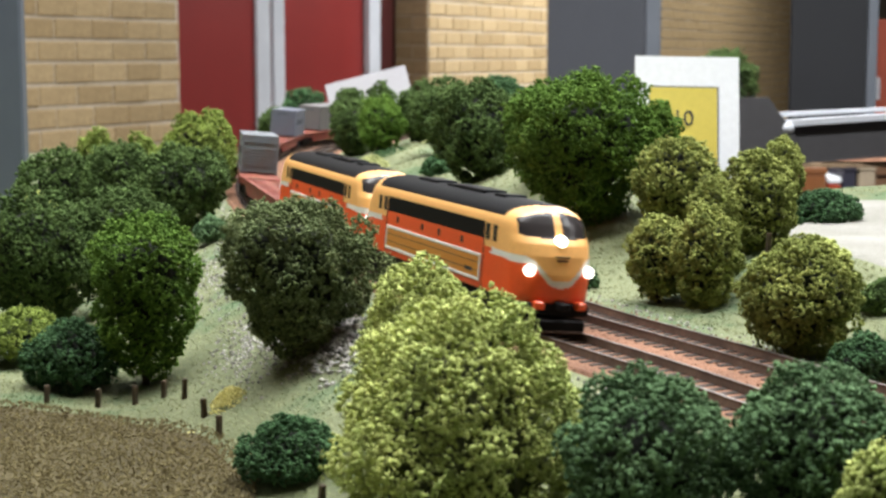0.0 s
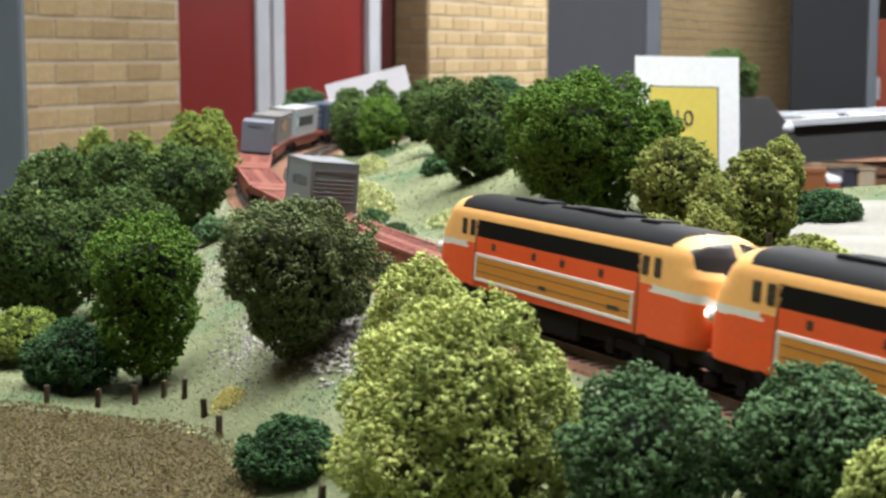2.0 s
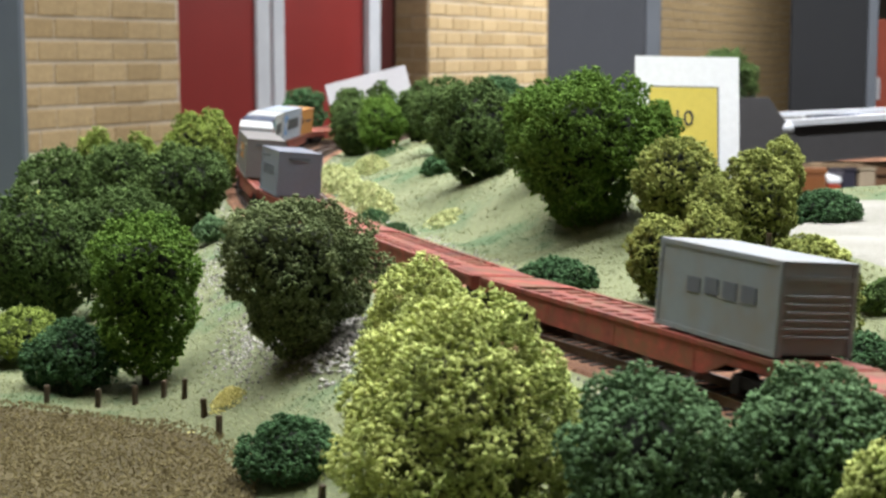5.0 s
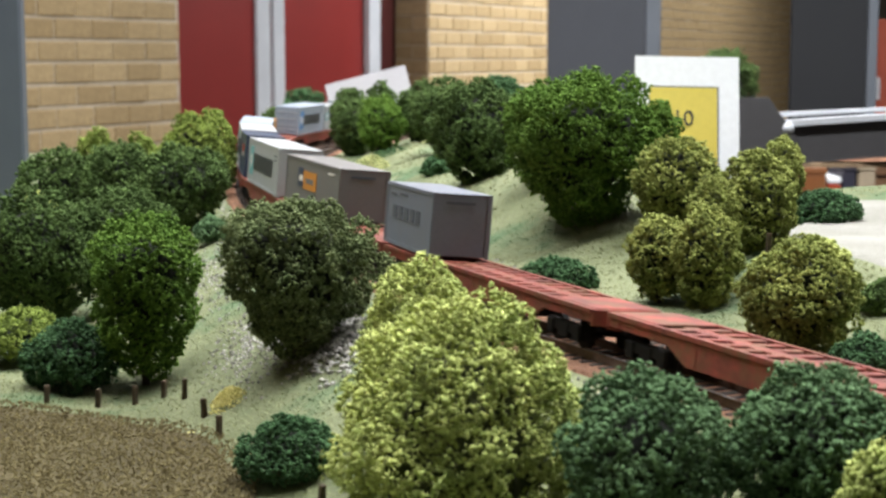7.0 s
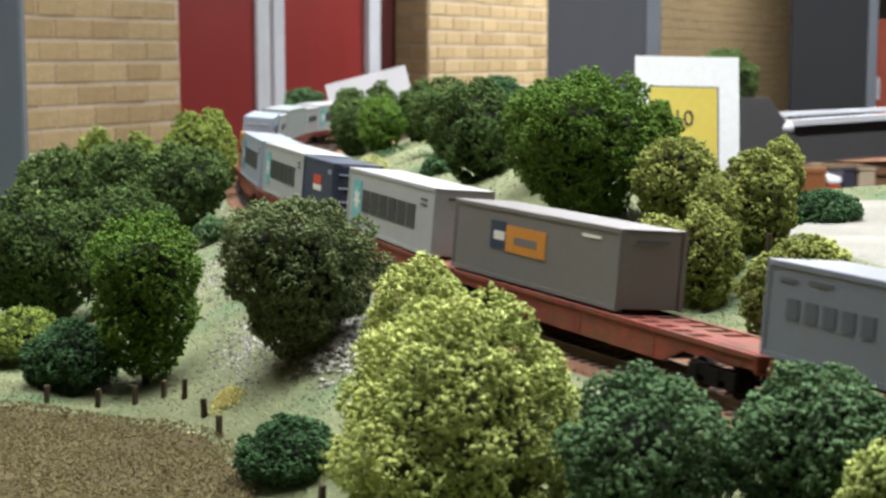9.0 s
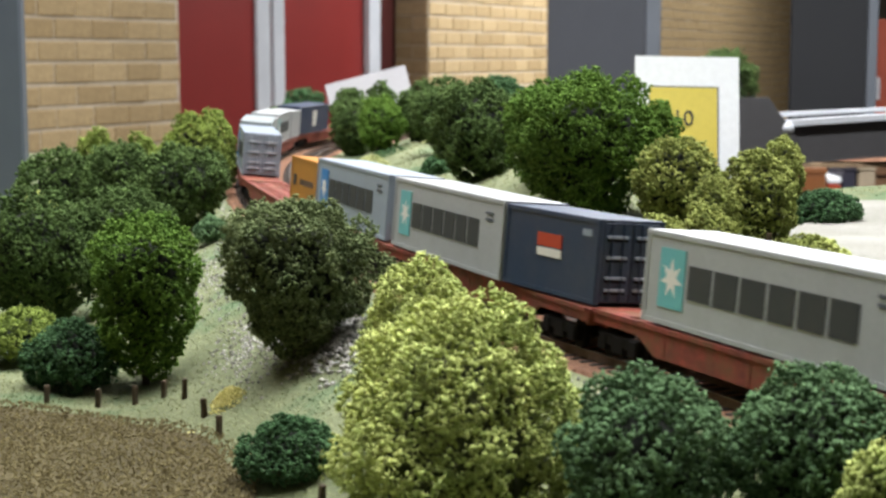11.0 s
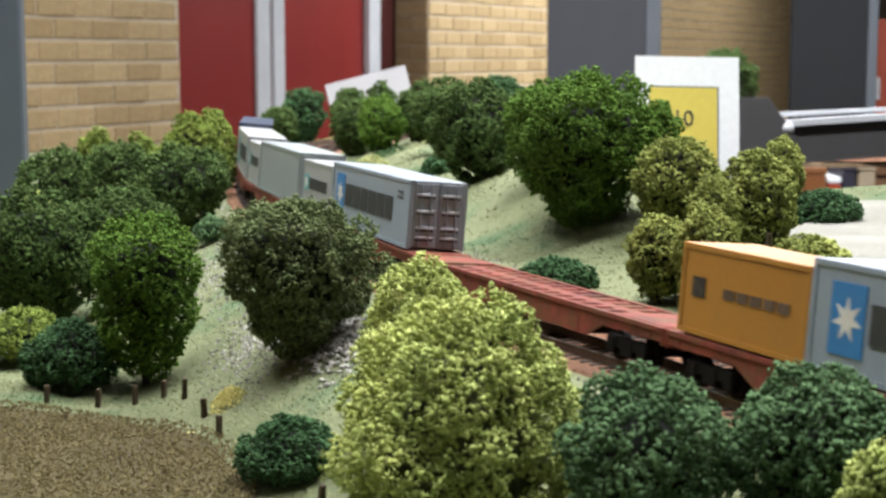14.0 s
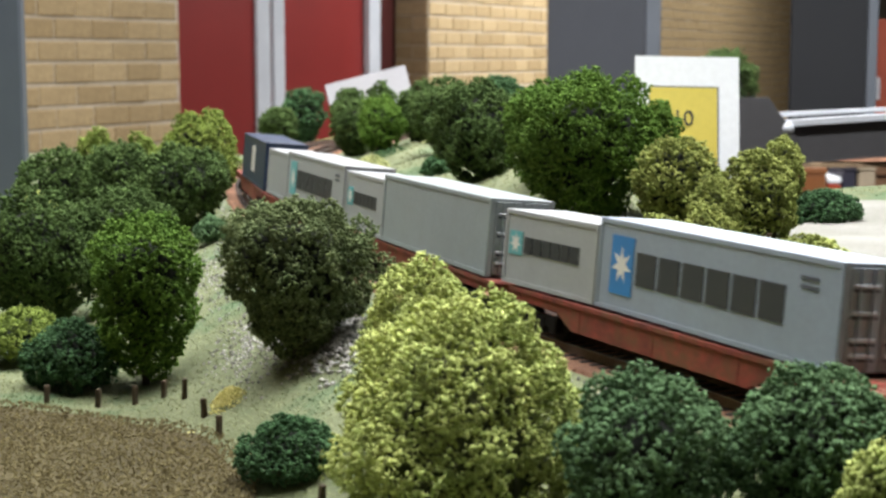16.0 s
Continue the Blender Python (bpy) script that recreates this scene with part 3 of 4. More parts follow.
# the long brick wall runs off obliquely: u along it, v out of it into the hall, z up
LONG_WALL = pose(-1.156, 6.94, 0, 0, 0, math.degrees(math.atan2(0.916, 0.401)))
RECESS = 0.215


def brick_mesh(length, material):
    key = (round(length, 3), material.name)
    if key not in BRICK_SHARED:
        me = bpy.data.meshes.new("brick")
        bm = box(0, length, -BRICK_D, 0.004, 0, BRICK_H, 0.004)
        bm.to_mesh(me)
        bm.free()
        me.materials.append(material)
        BRICK_SHARED[key] = me
    return BRICK_SHARED[key]


CUBE_V = np.array([(x, y, z) for x in (0, 1) for y in (0, 1) for z in (0, 1)], float)
CUBE_F = np.array([(0, 1, 3, 2), (4, 6, 7, 5), (0, 4, 5, 1), (2, 3, 7, 6), (0, 2, 6, 4), (1, 5, 7, 3)])


def brick_wall(name, m, length, material, mortar, label, near, first=0.0, thick=0.22):
    """A wall from m's origin along its x, mortar set back; the bricks in the stretch near = (u0, u1, z0, z1) lie singly."""
    w = mesh_ob(name, box(0, length, 0, thick, 0, CEIL - 0.002), mortar)
    w.matrix_world = m
    tagged(w, label, "wall", kind="structure")
    rest = []
    row, z = 0, 0.012
    while z + BRICK_H < CEIL - 0.01:
        x = first - (0.5 * (BRICK_L + UPRIGHT) if row % 2 else 0.0) + random.uniform(-0.012, 0.012)
        while x < length - 0.02:
            a, b = max(x, 0.0), min(x + BRICK_L, length)
            if b - a > 0.02:
                jx, jy = random.uniform(-0.0015, 0.0015), random.uniform(-0.002, 0.002)
                if near[0] < a < near[1] and near[2] < z < near[3]:
                    ob = new("brick", brick_mesh(b - a, material))
                    ob.parent = w
                    ob.matrix_world = m @ pose(a, jy, z + jx)
                else:
                    rest.append(((a, -BRICK_D + jy, z + jx), (b, 0.004, z + jx + BRICK_H)))
            x += BRICK_L + UPRIGHT
        z += BRICK_H + JOINT
        row += 1
    if rest:
        lo, hi = np.array([q[0] for q in rest]), np.array([q[1] for q in rest])
        v = lo[:, None] + CUBE_V[None] * (hi - lo)[:, None]
        f = CUBE_F[None] + (np.arange(len(rest)) * 8)[:, None, None]
        tagged(raw_mesh("further_bricks", v.reshape(-1, 3), f.reshape(-1, 4), material, w), kind="stuff")
    return w


# stretches along the wall, from the left edge of the door recess: the recess is 2.66 long
DOOR_END = 2.67
brick_wall("wall_brick_left", LONG_WALL @ pose(-15.2, 0, 0), 15.2, TAN_BRICK, MORTAR, "tan yellow brick wall with pale mortar", (13.6, 15.3, 0.7, 1.75))
brick_wall("wall_brick_right", LONG_WALL @ pose(DOOR_END, 0, 0), 16.0, TAN_BRICK, MORTAR, "tan yellow brick wall with pale mortar", (-1, 2.6, 0.8, 1.75))
brick_wall("wall_brick_recess", LONG_WALL @ pose(DOOR_END - 0.004, RECESS - 0.001, 0, 0, 0, -90), RECESS - 0.006, SHADED_BRICK, SHADED_MORTAR, "tan brick reveal beside the red doors, coloured darker as shade", (-1, 1, 0.8, 1.75), thick=0.003)
tagged(mesh_ob("wall_lintel", box(0, DOOR_END, 0.0, 0.2, 2.2, CEIL - 0.002), MORTAR), "plain wall above the doors", "wall", kind="structure").matrix_world = LONG_WALL

DOORS = LONG_WALL @ pose(0, RECESS, 0)
for nm, x0, x1, s0, s1 in (("door_1", -0.1, 1.144, 1.013, 1.144), ("door_2", 1.179, 2.3, 1.179, 1.292)):
    d = empty(nm, DOORS)
    tagged(d, "closed red door with white metal edge strip", "door", kind="structure")
    part("door_leaf", box(x0, x1, 0.0, 0.045, 0.01, 2.08, 0.003), DOOR_RED, d)
    part("edge_strip", box(s0, s1, -0.02, -0.001, 0.01, 2.08, 0.003), FRAME_WHITE, d, "white metal edge strip")
door_frame = empty("door_frame", DOORS)
tagged(door_frame, "white and dark red door frame", "door frame", kind="structure")
part("jamb", box(2.236, 2.385, -0.04, -0.002, 0, 2.1, 0.004), FRAME_WHITE, door_frame, "white jamb")
part("dark_jamb", box(2.386, DOOR_END, 0.0, 0.05, 0, 2.2, 0.004), DOOR_DARK, door_frame, "dark red panel beside the doors")
part("door_gap", box(1.145, 1.178, 0.02, 0.04, 0, 2.08), SCREEN_BLACK, door_frame, "dark gap between doors")
part("head", box(-0.1, 2.385, -0.04, -0.002, 2.085, 2.2, 0.004), FRAME_WHITE, door_frame, "white door head")


def screen(x0, x1, y, top, material, edge, side):
    s = empty("display_screen", pose((x0 + x1) / 2, y, 0))
    h = (x1 - x0) / 2
    part("panel", box(-h, h, -0.015, 0.015, 0.05, top, 0.004), material, s)
    part("edge_trim", box(h, h + edge, -0.02, 0.02, 0.0, top + 0.01, 0.004) if side > 0 else box(-h - edge, -h, -0.02, 0.02, 0, top + 0.01, 0.004), SCREEN_EDGE, s, "pale grey edge trim")
    part("foot", box(-h, h, -0.2, 0.2, 0.0, 0.05, 0.01), material, s)
    return tagged(s, "tall charcoal fabric display screen on the hall floor", "display screen", "display screens")


screen(0.375, 0.725, 5.7, 1.95, SCREEN, 0.055, 1)
screen(1.225, 1.495, 5.6, 1.95, SCREEN_BLACK, 0.035, 1)
banner = empty("red_banner", pose(1.62, 5.75, 0))
part("cloth", box(-0.085, 0.3, -0.01, 0.01, 0.06, 1.29, 0.003), two_scale("banner_red", (0.3, 0.06, 0.03), (0.42, 0.09, 0.05), 6, 70, 0.8, grain=0.05), banner)
part("notice", box(-0.075, -0.035, -0.014, -0.011, 1.0, 1.08), FRAME_WHITE, banner, "small white notice")
part("stand", box(-0.085, 0.3, -0.15, 0.15, 0, 0.06, 0.01), SCREEN_BLACK, banner)
tagged(banner, "red cloth banner with a small white notice", "banner")

# grey end board by the left group of trees
b = empty("end_board", pose(-0.425, 1.45, 0))
part("board", box(-0.12, 0.0415, -0.009, 0.009, 0.0, 2.0, 0.002), POST_GREY, b)
tagged(b, "tall blue-grey painted end board beside the layout", "board")

# charcoal back boards that hide the storage tracks
bb = empty("back_board", pose(0.0, 2.02, RAIL))
def slab(pts, y0, y1):
    bm = bmesh.new()
    rings = [[bm.verts.new((x, y, z)) for x, z in pts] for y in (y0, y1)]
    bm.faces.new(rings[0])
    bm.faces.new(rings[1][::-1])
    for i in range(len(pts)):
        j = (i + 1) % len(pts)
        bm.faces.new((rings[0][i], rings[1][i], rings[1][j], rings[0][j]))
    bmesh.ops.recalc_face_normals(bm, faces=bm.faces)
    return bm


part("board", slab([(0.33, -0.2), (0.33, 0.056), (0.416, 0.056), (0.45, 0.008), (0.452, -0.2)], -0.006, 0.006), GREY_BOARD, bb)
tagged(bb, "charcoal painted back board with sloping end", "board")
fb = empty("fascia_board", pose(0.0, 2.03, RAIL))
part("board", slab([(0.444, -0.03), (0.438, 0.018), (0.62, 0.03), (0.9, 0.045), (0.9, 0.0), (0.62, -0.017)], -0.006, 0.006), GREY_BOARD, fb)
part("top_strip", slab([(0.438, 0.019), (0.438, 0.0265), (0.62, 0.0385), (0.9, 0.054), (0.9, 0.0465), (0.62, 0.031)], -0.014, 0.008), FRAME_WHITE, fb, "white top edge strip")
part("rear_strip", slab([(0.43, 0.03), (0.43, 0.036), (0.62, 0.0445), (0.9, 0.062), (0.9, 0.056), (0.62, 0.0405)], 0.012, 0.02), FRAME_WHITE, fb, "white rear edge strip")
bm = bmesh.new()
bmesh.ops.create_uvsphere(bm, u_segments=16, v_segments=10, radius=0.0085, matrix=Matrix.Translation((0.441, -0.012, 0.017)))
part("end_cap", bm, FRAME_WHITE, fb, "rounded white end cap", True)
part("leg", box(0.86, 0.89, -0.006, 0.024, -RAIL, 0.0), GREY_BOARD, fb)
tagged(fb, "charcoal fascia board with white top strip", "board")

# number card and a loose pale card
sign = empty("number_card", pose(0.2, 1.3, 0))
CARD = two_scale("white_card", (0.84, 0.86, 0.9), (0.88, 0.9, 0.93), 8, 200, 0.6, grain=0.05)
YELLOW = two_scale("yellow_paper", (0.62, 0.5, 0.08), (0.7, 0.57, 0.11), 8, 200, 0.7, grain=0.05)
part("card", box(-0.0425, 0.0425, -0.001, 0.001, -0.1, 0.0), CARD, sign)
part("yellow_paper", box(-0.031, 0.0245, -0.0015, -0.0011, -0.1, -0.026), YELLOW, sign, "yellow paper sheet")
part("paper_border", box(0.0247, 0.0257, -0.0016, -0.0011, -0.1, -0.025), SCREEN_EDGE, sign)
part("paper_border", box(-0.031, 0.0257, -0.0016, -0.0011, -0.0255, -0.0248), SCREEN_EDGE, sign)
fc = bpy.data.curves.new("number_text", "FONT")
fc.body, fc.size, fc.extrude, fc.align_x = "10", 0.018, 0.0002, "CENTER"
fo = new("number_text", fc)
fo.parent, fo.matrix_local = sign, pose(-0.0035, -0.0019, -0.0575, 90, 0, 0)
fc.materials.append(LETTER)
sign.matrix_world = pose(0.2, 1.3, RAIL + 0.1082, -14, 1.0, 0)
tagged(sign, "white card with a yellow numbered sheet", "sign")
card = empty("loose_card", pose(-0.112, 2.44, RAIL + 0.045, -12, -14, 0))
part("card", box(-0.064, 0.064, -0.001, 0.001, -0.05, 0.036), two_scale("pale_card", (0.4, 0.385, 0.42), (0.46, 0.445, 0.48), 8, 200, 0.7, grain=0.05), card)
tagged(card, "pale grey card leaning behind the trees", "card")

# a stall beyond the layout
st = empty("stall_table", pose(1.1, 4.2, 0))
part("tabletop", box(-0.5, 0.6, -0.3, 0.3, 0.70, 0.73, 0.004), SCREEN_EDGE, st)
for x in (-0.45, 0.55):
    for y in (-0.25, 0.25):
        part("leg", box(x - 0.02, x + 0.02, y - 0.02, y + 0.02, 0, 0.7), SCREEN_BLACK, st)
tagged(st, "grey stall table in the hall", "table")
for x0, x1, z1, colour, lab in ((0.925, 0.982, 0.875, (0.24, 0.085, 0.025), "orange-brown storage box on the table"), (0.986, 1.02, 0.85, (0.42, 0.06, 0.025), "red storage box on the table"),
                                (1.024, 1.058, 0.885, (0.03, 0.03, 0.05), "dark blue storage box on the table"), (1.064, 1.108, 0.885, (0.42, 0.34, 0.24), "cream storage box on the table")):
    q = empty("storage_box", pose((x0 + x1) / 2, 4.1, 0.73))
    h = (x1 - x0) / 2
    pm = paint("storage_box_paint", colour, 0.5, 0.1, 12)
    part("box_body", box(-h, h, -0.08, 0.08, 0, (z1 - 0.73) * 0.86, 0.004), pm, q)
    part("lid", box(-h - 0.0015, h + 0.0015, -0.083, 0.083, (z1 - 0.73) * 0.86, z1 - 0.73, 0.004), pm if lab[0] != "r" else CARD, q)
    tagged(q, lab, "box", "boxes on the stall")
wp = empty("wooden_drawer_box", pose(1.24, 4.38, 0.73))
part("carcass", box(-0.09, 0.25, -0.1, 0.1, 0, 0.2, 0.006), two_scale("cabinet_wood", (0.13, 0.065, 0.03), (0.2, 0.1, 0.05), 6, 60, 0.5), wp)
for z in (0.01, 0.105):
    part("drawer_front", box(-0.08, 0.24, -0.115, -0.101, z, z + 0.085, 0.004), two_scale("drawer_wood", (0.15, 0.075, 0.035), (0.22, 0.115, 0.06), 6, 60, 0.5), wp)
tagged(wp, "brown wooden drawer box on the stall table", "drawer box")


# ---- the train ----
def bogie(parent, x, wheel_r=0.0053, base=0.021, half=0.0115):
    bg = empty("bogie", None)
    bg.parent = parent
    bg.location = (x, 0, 0)
    for sy in (-1, 1):
        bm = bmesh.new()
        y = sy * half
        add_box(bm, -base / 2 - 0.003, base / 2 + 0.003, y - 0.0012, y + 0.0012, 0.0048, 0.0092, 0.0004)
        add_box(bm, -0.004, 0.004, y - 0.0016, y + 0.0016, 0.0024, 0.0085, 0.0004)
        for wx in (-base / 2, base / 2):
            add_box(bm, wx - 0.0028, wx + 0.0028, y - 0.0018, y + 0.0018, 0.0026, 0.0088, 0.0005)
        ob = part("side_frame", bm, STEEL_DARK, bg)
    for wx in (-base / 2, base / 2):
        bm = bmesh.new()
        for sy in (-1, 1):
            add_cyl(bm, Matrix.Translation((wx, sy * 0.0082, wheel_r)) @ Matrix.Rotation(math.pi / 2, 4, "X"), wheel_r, 0.0024, 20)
        add_cyl(bm, Matrix.Translation((wx, 0, wheel_r)) @ Matrix.Rotation(math.pi / 2, 4, "X"), 0.001, 0.0165, 8)
        part("wheelset", bm, STEEL_DARK, bg)
    return bg


def ride(ob, front, length, inset, inner=Matrix()):
    MOVERS.append((ob, front, length, inset, inner))
    ob.matrix_world = vehicle_pose(front, length, inset) @ inner


WAGON_L = 0.2135
DECK = 0.0168


def wagon(front):
    w = empty("flat_wagon")
    hl = WAGON_L / 2
    # fish-bellied side sills
    for sy in (-1, 1):
        bm = bmesh.new()
        xs = [-hl, -0.068, -0.056, 0.056, 0.068, hl]
        zb = [0.0118, 0.0118, 0.0062, 0.0062, 0.0118, 0.0118]
        y0, y1 = sy * 0.0128, sy * 0.0142
        top = DECK
        rows = [[bm.verts.new((x, y, z)) for x, z in zip(xs, zb)] + [bm.verts.new((x, y, top)) for x in reversed(xs)] for y in (y0, y1)]
        for r in rows:
            bm.faces.new(r if (r is rows[1]) == (sy > 0) else r[::-1])
        n = len(rows[0])
        for i in range(n):
            bm.faces.new((rows[0][i], rows[0][(i + 1) % n], rows[1][(i + 1) % n], rows[1][i]))
        bmesh.ops.recalc_face_normals(bm, faces=bm.faces)
        for x in (-0.1, -0.05, 0.0, 0.05, 0.1):
            zl = 0.0064 if abs(x) < 0.056 else 0.0119
            add_box(bm, x - 0.0004, x + 0.0004, min(sy * 0.0141, sy * 0.01445), max(sy * 0.0141, sy * 0.01445), zl, top - 0.0016)
        add_box(bm, -hl, hl, min(sy * 0.0141, sy * 0.015), max(sy * 0.0141, sy * 0.015), top - 0.0016, top)
        part("side_sill", bm, WAGON_RED, w)
    for x in np.linspace(-hl + 0.036, hl - 0.036, 15):
        part("crossbar", box(x - 0.0021, x + 0.0021, -0.0128, 0.0128, DECK - 0.0022, DECK - 0.0004, 0.0003), WAGON_RED, w)
    part("centre_sill", box(-hl, hl, -0.003, 0.003, 0.0085, DECK - 0.0005), WAGON_RED, w)
    for sx in (-1, 1):
        part("end_deck", box(min(sx * hl, sx * (hl - 0.03)), max(sx * hl, sx * (hl - 0.03)), -0.0128, 0.0128, DECK - 0.0022, DECK + 0.0003, 0.0003), WAGON_RED, w)
        part("headstock", box(min(sx * hl, sx * (hl + 0.0015)), max(sx * hl, sx * (hl + 0.0015)), -0.0145, 0.0145, 0.0105, DECK, 0.0004), WAGON_RED, w)
        part("coupler", box(min(sx * hl, sx * (hl + 0.0052)), max(sx * hl, sx * (hl + 0.0052)), -0.0016, 0.0016, 0.0075, 0.0105, 0.0005), STEEL_DARK, w)
        bogie(w, sx * 0.083)
    for x in (-0.03, 0.0, 0.035):
        part("brake_gear", box(x - 0.009, x + 0.009, -0.008, 0.008, 0.0045, 0.0085, 0.0008), STEEL_DARK, w)
    ride(w, front, WAGON_L, 0.024)
    return tagged(w, "weathered red container flat wagon with slotted deck", "flat wagon", "container wagons of the train")


def star(bm, x, y, z, r):
    pts = []
    for k in range(14):
        a = math.pi / 2 + k * math.pi / 7
        q = r if k % 2 == 0 else r * 0.42
        pts.append((x + q * math.cos(a), z + q * math.sin(a)))
    rings = [[bm.verts.new((px, yy, pz)) for px, pz in pts] for yy in (y, y + 0.00025)]
    bm.faces.new(rings[0])
    for i in range(14):
        bm.faces.new((rings[0][i], rings[0][(i + 1) % 14], rings[1][(i + 1) % 14], rings[1][i]))


def container(front, length, height, skin, style, doors=False, label="", shift=0.0):
    c = empty("container")
    L, W, H = length, 0.014, height
    part("body", box(-L / 2, L / 2, -W, W, 0.0006, H - 0.0006, 0.0003), skin, c)
    part("roof", box(-L / 2 - 0.0002, L / 2 + 0.0002, -W - 0.0002, W + 0.0002, H - 0.0007, H, 0.0002), skin, c)
    for sy in (-1, 1):
        ya, yb = sy * W, sy * (W + 0.0004)
        part("bottom_rail", box(-L / 2, L / 2, min(ya, yb), max(ya, yb), 0, 0.0016), skin, c)
        part("top_rail", box(-L / 2, L / 2, min(ya, yb), max(ya, yb), H - 0.0018, H - 0.0003), skin, c)
        for sx in (-1, 1):
            xa, xb = sx * L / 2, sx * (L / 2 - 0.0018)
            part("corner_post", box(min(xa, xb), max(xa, xb), min(ya, yb), max(ya, yb), 0.0016, H - 0.0018), skin, c)
    # ends
    for sx in (-1, 1):
        for sy in (-1, 1):
            xa, xb = sx * L / 2, sx * (L / 2 + 0.0004)
            ya, yb = sy * W, sy * (W - 0.0018)
            part("end_post", box(min(xa, xb), max(xa, xb), min(ya, yb), max(ya, yb), 0, H), skin, c)
    if doors:
        for sy in (-1, 1):
            ya, yb = sy * 0.0006, sy * (W - 0.002)
            door = part("door", box(L / 2, L / 2 + 0.0005, min(ya, yb), max(ya, yb), 0.001, H - 0.0012, 0.0002), skin, c)
            for q in (0.3, 0.72):
                y = ya + (yb - ya) * q
                bar = bmesh.new()
                add_cyl(bm=bar, m=Matrix.Translation((L / 2 + 0.001, y, H / 2)), r=0.00035, depth=H - 0.003, seg=8)
                part("locking_bar", bar, skin, door)
            for z in (0.16, 0.3, 0.54, 0.78):
                y0, y1 = ya + (yb - ya) * 0.12, ya + (yb - ya) * 0.88
                part("hinge_bar", box(L / 2 + 0.0005, L / 2 + 0.0012, min(y0, y1), max(y0, y1), H * z, H * z + 0.0011, 0.0002), DOOR_BAR if skin is not NAVY else MAIN_GREY, door)
                part("hinge_gap", box(L / 2 + 0.0005, L / 2 + 0.0009, min(y0, y1), max(y0, y1), H * z - 0.0012, H * z - 0.0002), STEEL_DARK if skin is NAVY else LETTER_GREY, door)
    if style == "ribbed":
        for z in np.linspace(0.2, 0.62, 6):
            part("end_rib", box(L / 2, L / 2 + 0.0007, -W + 0.002, W - 0.002, H * z, H * z + 0.0009, 0.0002), skin, c)
        part("header_bar", box(L / 2, L / 2 + 0.0006, -W + 0.002, W - 0.002, H * 0.8, H * 0.85), skin, c)
    else:
        if not doors:
            part("end_marking", box(L / 2 + 0.0003, L / 2 + 0.0005, -0.008, 0.006, H * 0.83, H * 0.87), LETTER_GREY, c)
    # markings on both sides, read from the rear end forward
    for sy in (-1, 1):
        def mark(nm, u0, u1, z0, z1, m, lift=0.00035, lab="", lean=0.0):
            xa, xb = (-L / 2 + u0 * L, -L / 2 + u1 * L) if sy < 0 else (L / 2 - u1 * L, L / 2 - u0 * L)
            ya, yb = sy * W, sy * (W + lift)
            part(nm, box(xa, xb, min(ya, yb), max(ya, yb), z0 * H, z1 * H), m, c, lab)
        if style in ("blue", "teal"):
            lm = LOGO_BLUE if style == "blue" else LOGO_TEAL
            u0, u1 = (0.067, 0.176) if L > 0.1 else (0.06, 0.205)
            z0, z1 = (0.19, 0.83) if L > 0.1 else (0.4, 0.72)
            mark("logo_square", u0, u1, z0, z1, lm, lab="plain coloured emblem square")
            bm = bmesh.new()
            xm = -L / 2 + (u0 + u1) / 2 * L
            star(bm, xm if sy < 0 else -xm, sy * (W + 0.00045), (z0 + z1) / 2 * H, (u1 - u0) * L * 0.44)
            bmesh.ops.recalc_face_normals(bm, faces=bm.faces)
            part("logo_star", bm, WHITE, c, "white emblem")
            a, b = (0.188, 0.817) if L > 0.1 else (0.225, 0.83)
            zz0, zz1 = (0.33, 0.69) if L > 0.1 else (0.44, 0.66)
            w = (b - a) / 6
            for k in range(6):
                mark("letter_bar", a + k * w + w * 0.04, a + (k + 1) * w - w * 0.08, zz0, zz1, LETTER, lab="dark block in place of a letter")
            if L > 0.1:
                for z in (0.78, 0.7):
                    mark("small_text_bar", 0.86, 0.92, z, z + 0.035, LETTER_GREY)
        elif style == "slate":
            for k in range(5):
                mark("letter_bar", 0.16 + k * 0.125, 0.16 + k * 0.125 + 0.085, 0.43, 0.64, LETTER_GREY, lab="dark block in place of a letter")
            mark("small_text_bar", 0.1, 0.22, 0.8, 0.84, LETTER_GREY)
            mark("small_text_bar", 0.3, 0.46, 0.82, 0.86, LETTER_GREY)
        elif style == "two_tone":
            mark("logo_square", 0.255, 0.355, 0.42, 0.8, NAVY, lab="dark blue emblem block")
            mark("logo_shape", 0.28, 0.35, 0.54, 0.66, WHITE, 0.0005)
            mark("logo_square", 0.357, 0.6, 0.4, 0.76, LOGO_ORANGE, lab="orange emblem block")
            mark("letter_bar", 0.41, 0.55, 0.52, 0.62, BROWN_GREY, 0.0005)
            mark("small_text_bar", 0.8, 0.9, 0.82, 0.86, WHITE)
        elif style == "flag":
            mark("logo_square", 0.37, 0.63, 0.56, 0.72, LOGO_RED, lab="red emblem block")
            mark("logo_square", 0.37, 0.63, 0.44, 0.54, WHITE, lab="white emblem block")
            mark("small_text_bar", 0.84, 0.93, 0.78, 0.86, MAIN_GREY)
        elif style == "tall_mark":
            mark("logo_shape", 0.42, 0.56, 0.25, 0.8, WHITE, lab="tall white emblem")
        elif style == "amber":
            mark("logo_shape", 0.1, 0.21, 0.42, 0.64, BARK, lab="dark brown emblem")
            for k in range(5):
                mark("letter_bar", 0.36 + k * 0.105, 0.36 + k * 0.105 + 0.085, 0.46, 0.57, RUST, lab="brown block in place of a letter")
        elif style == "ribbed":
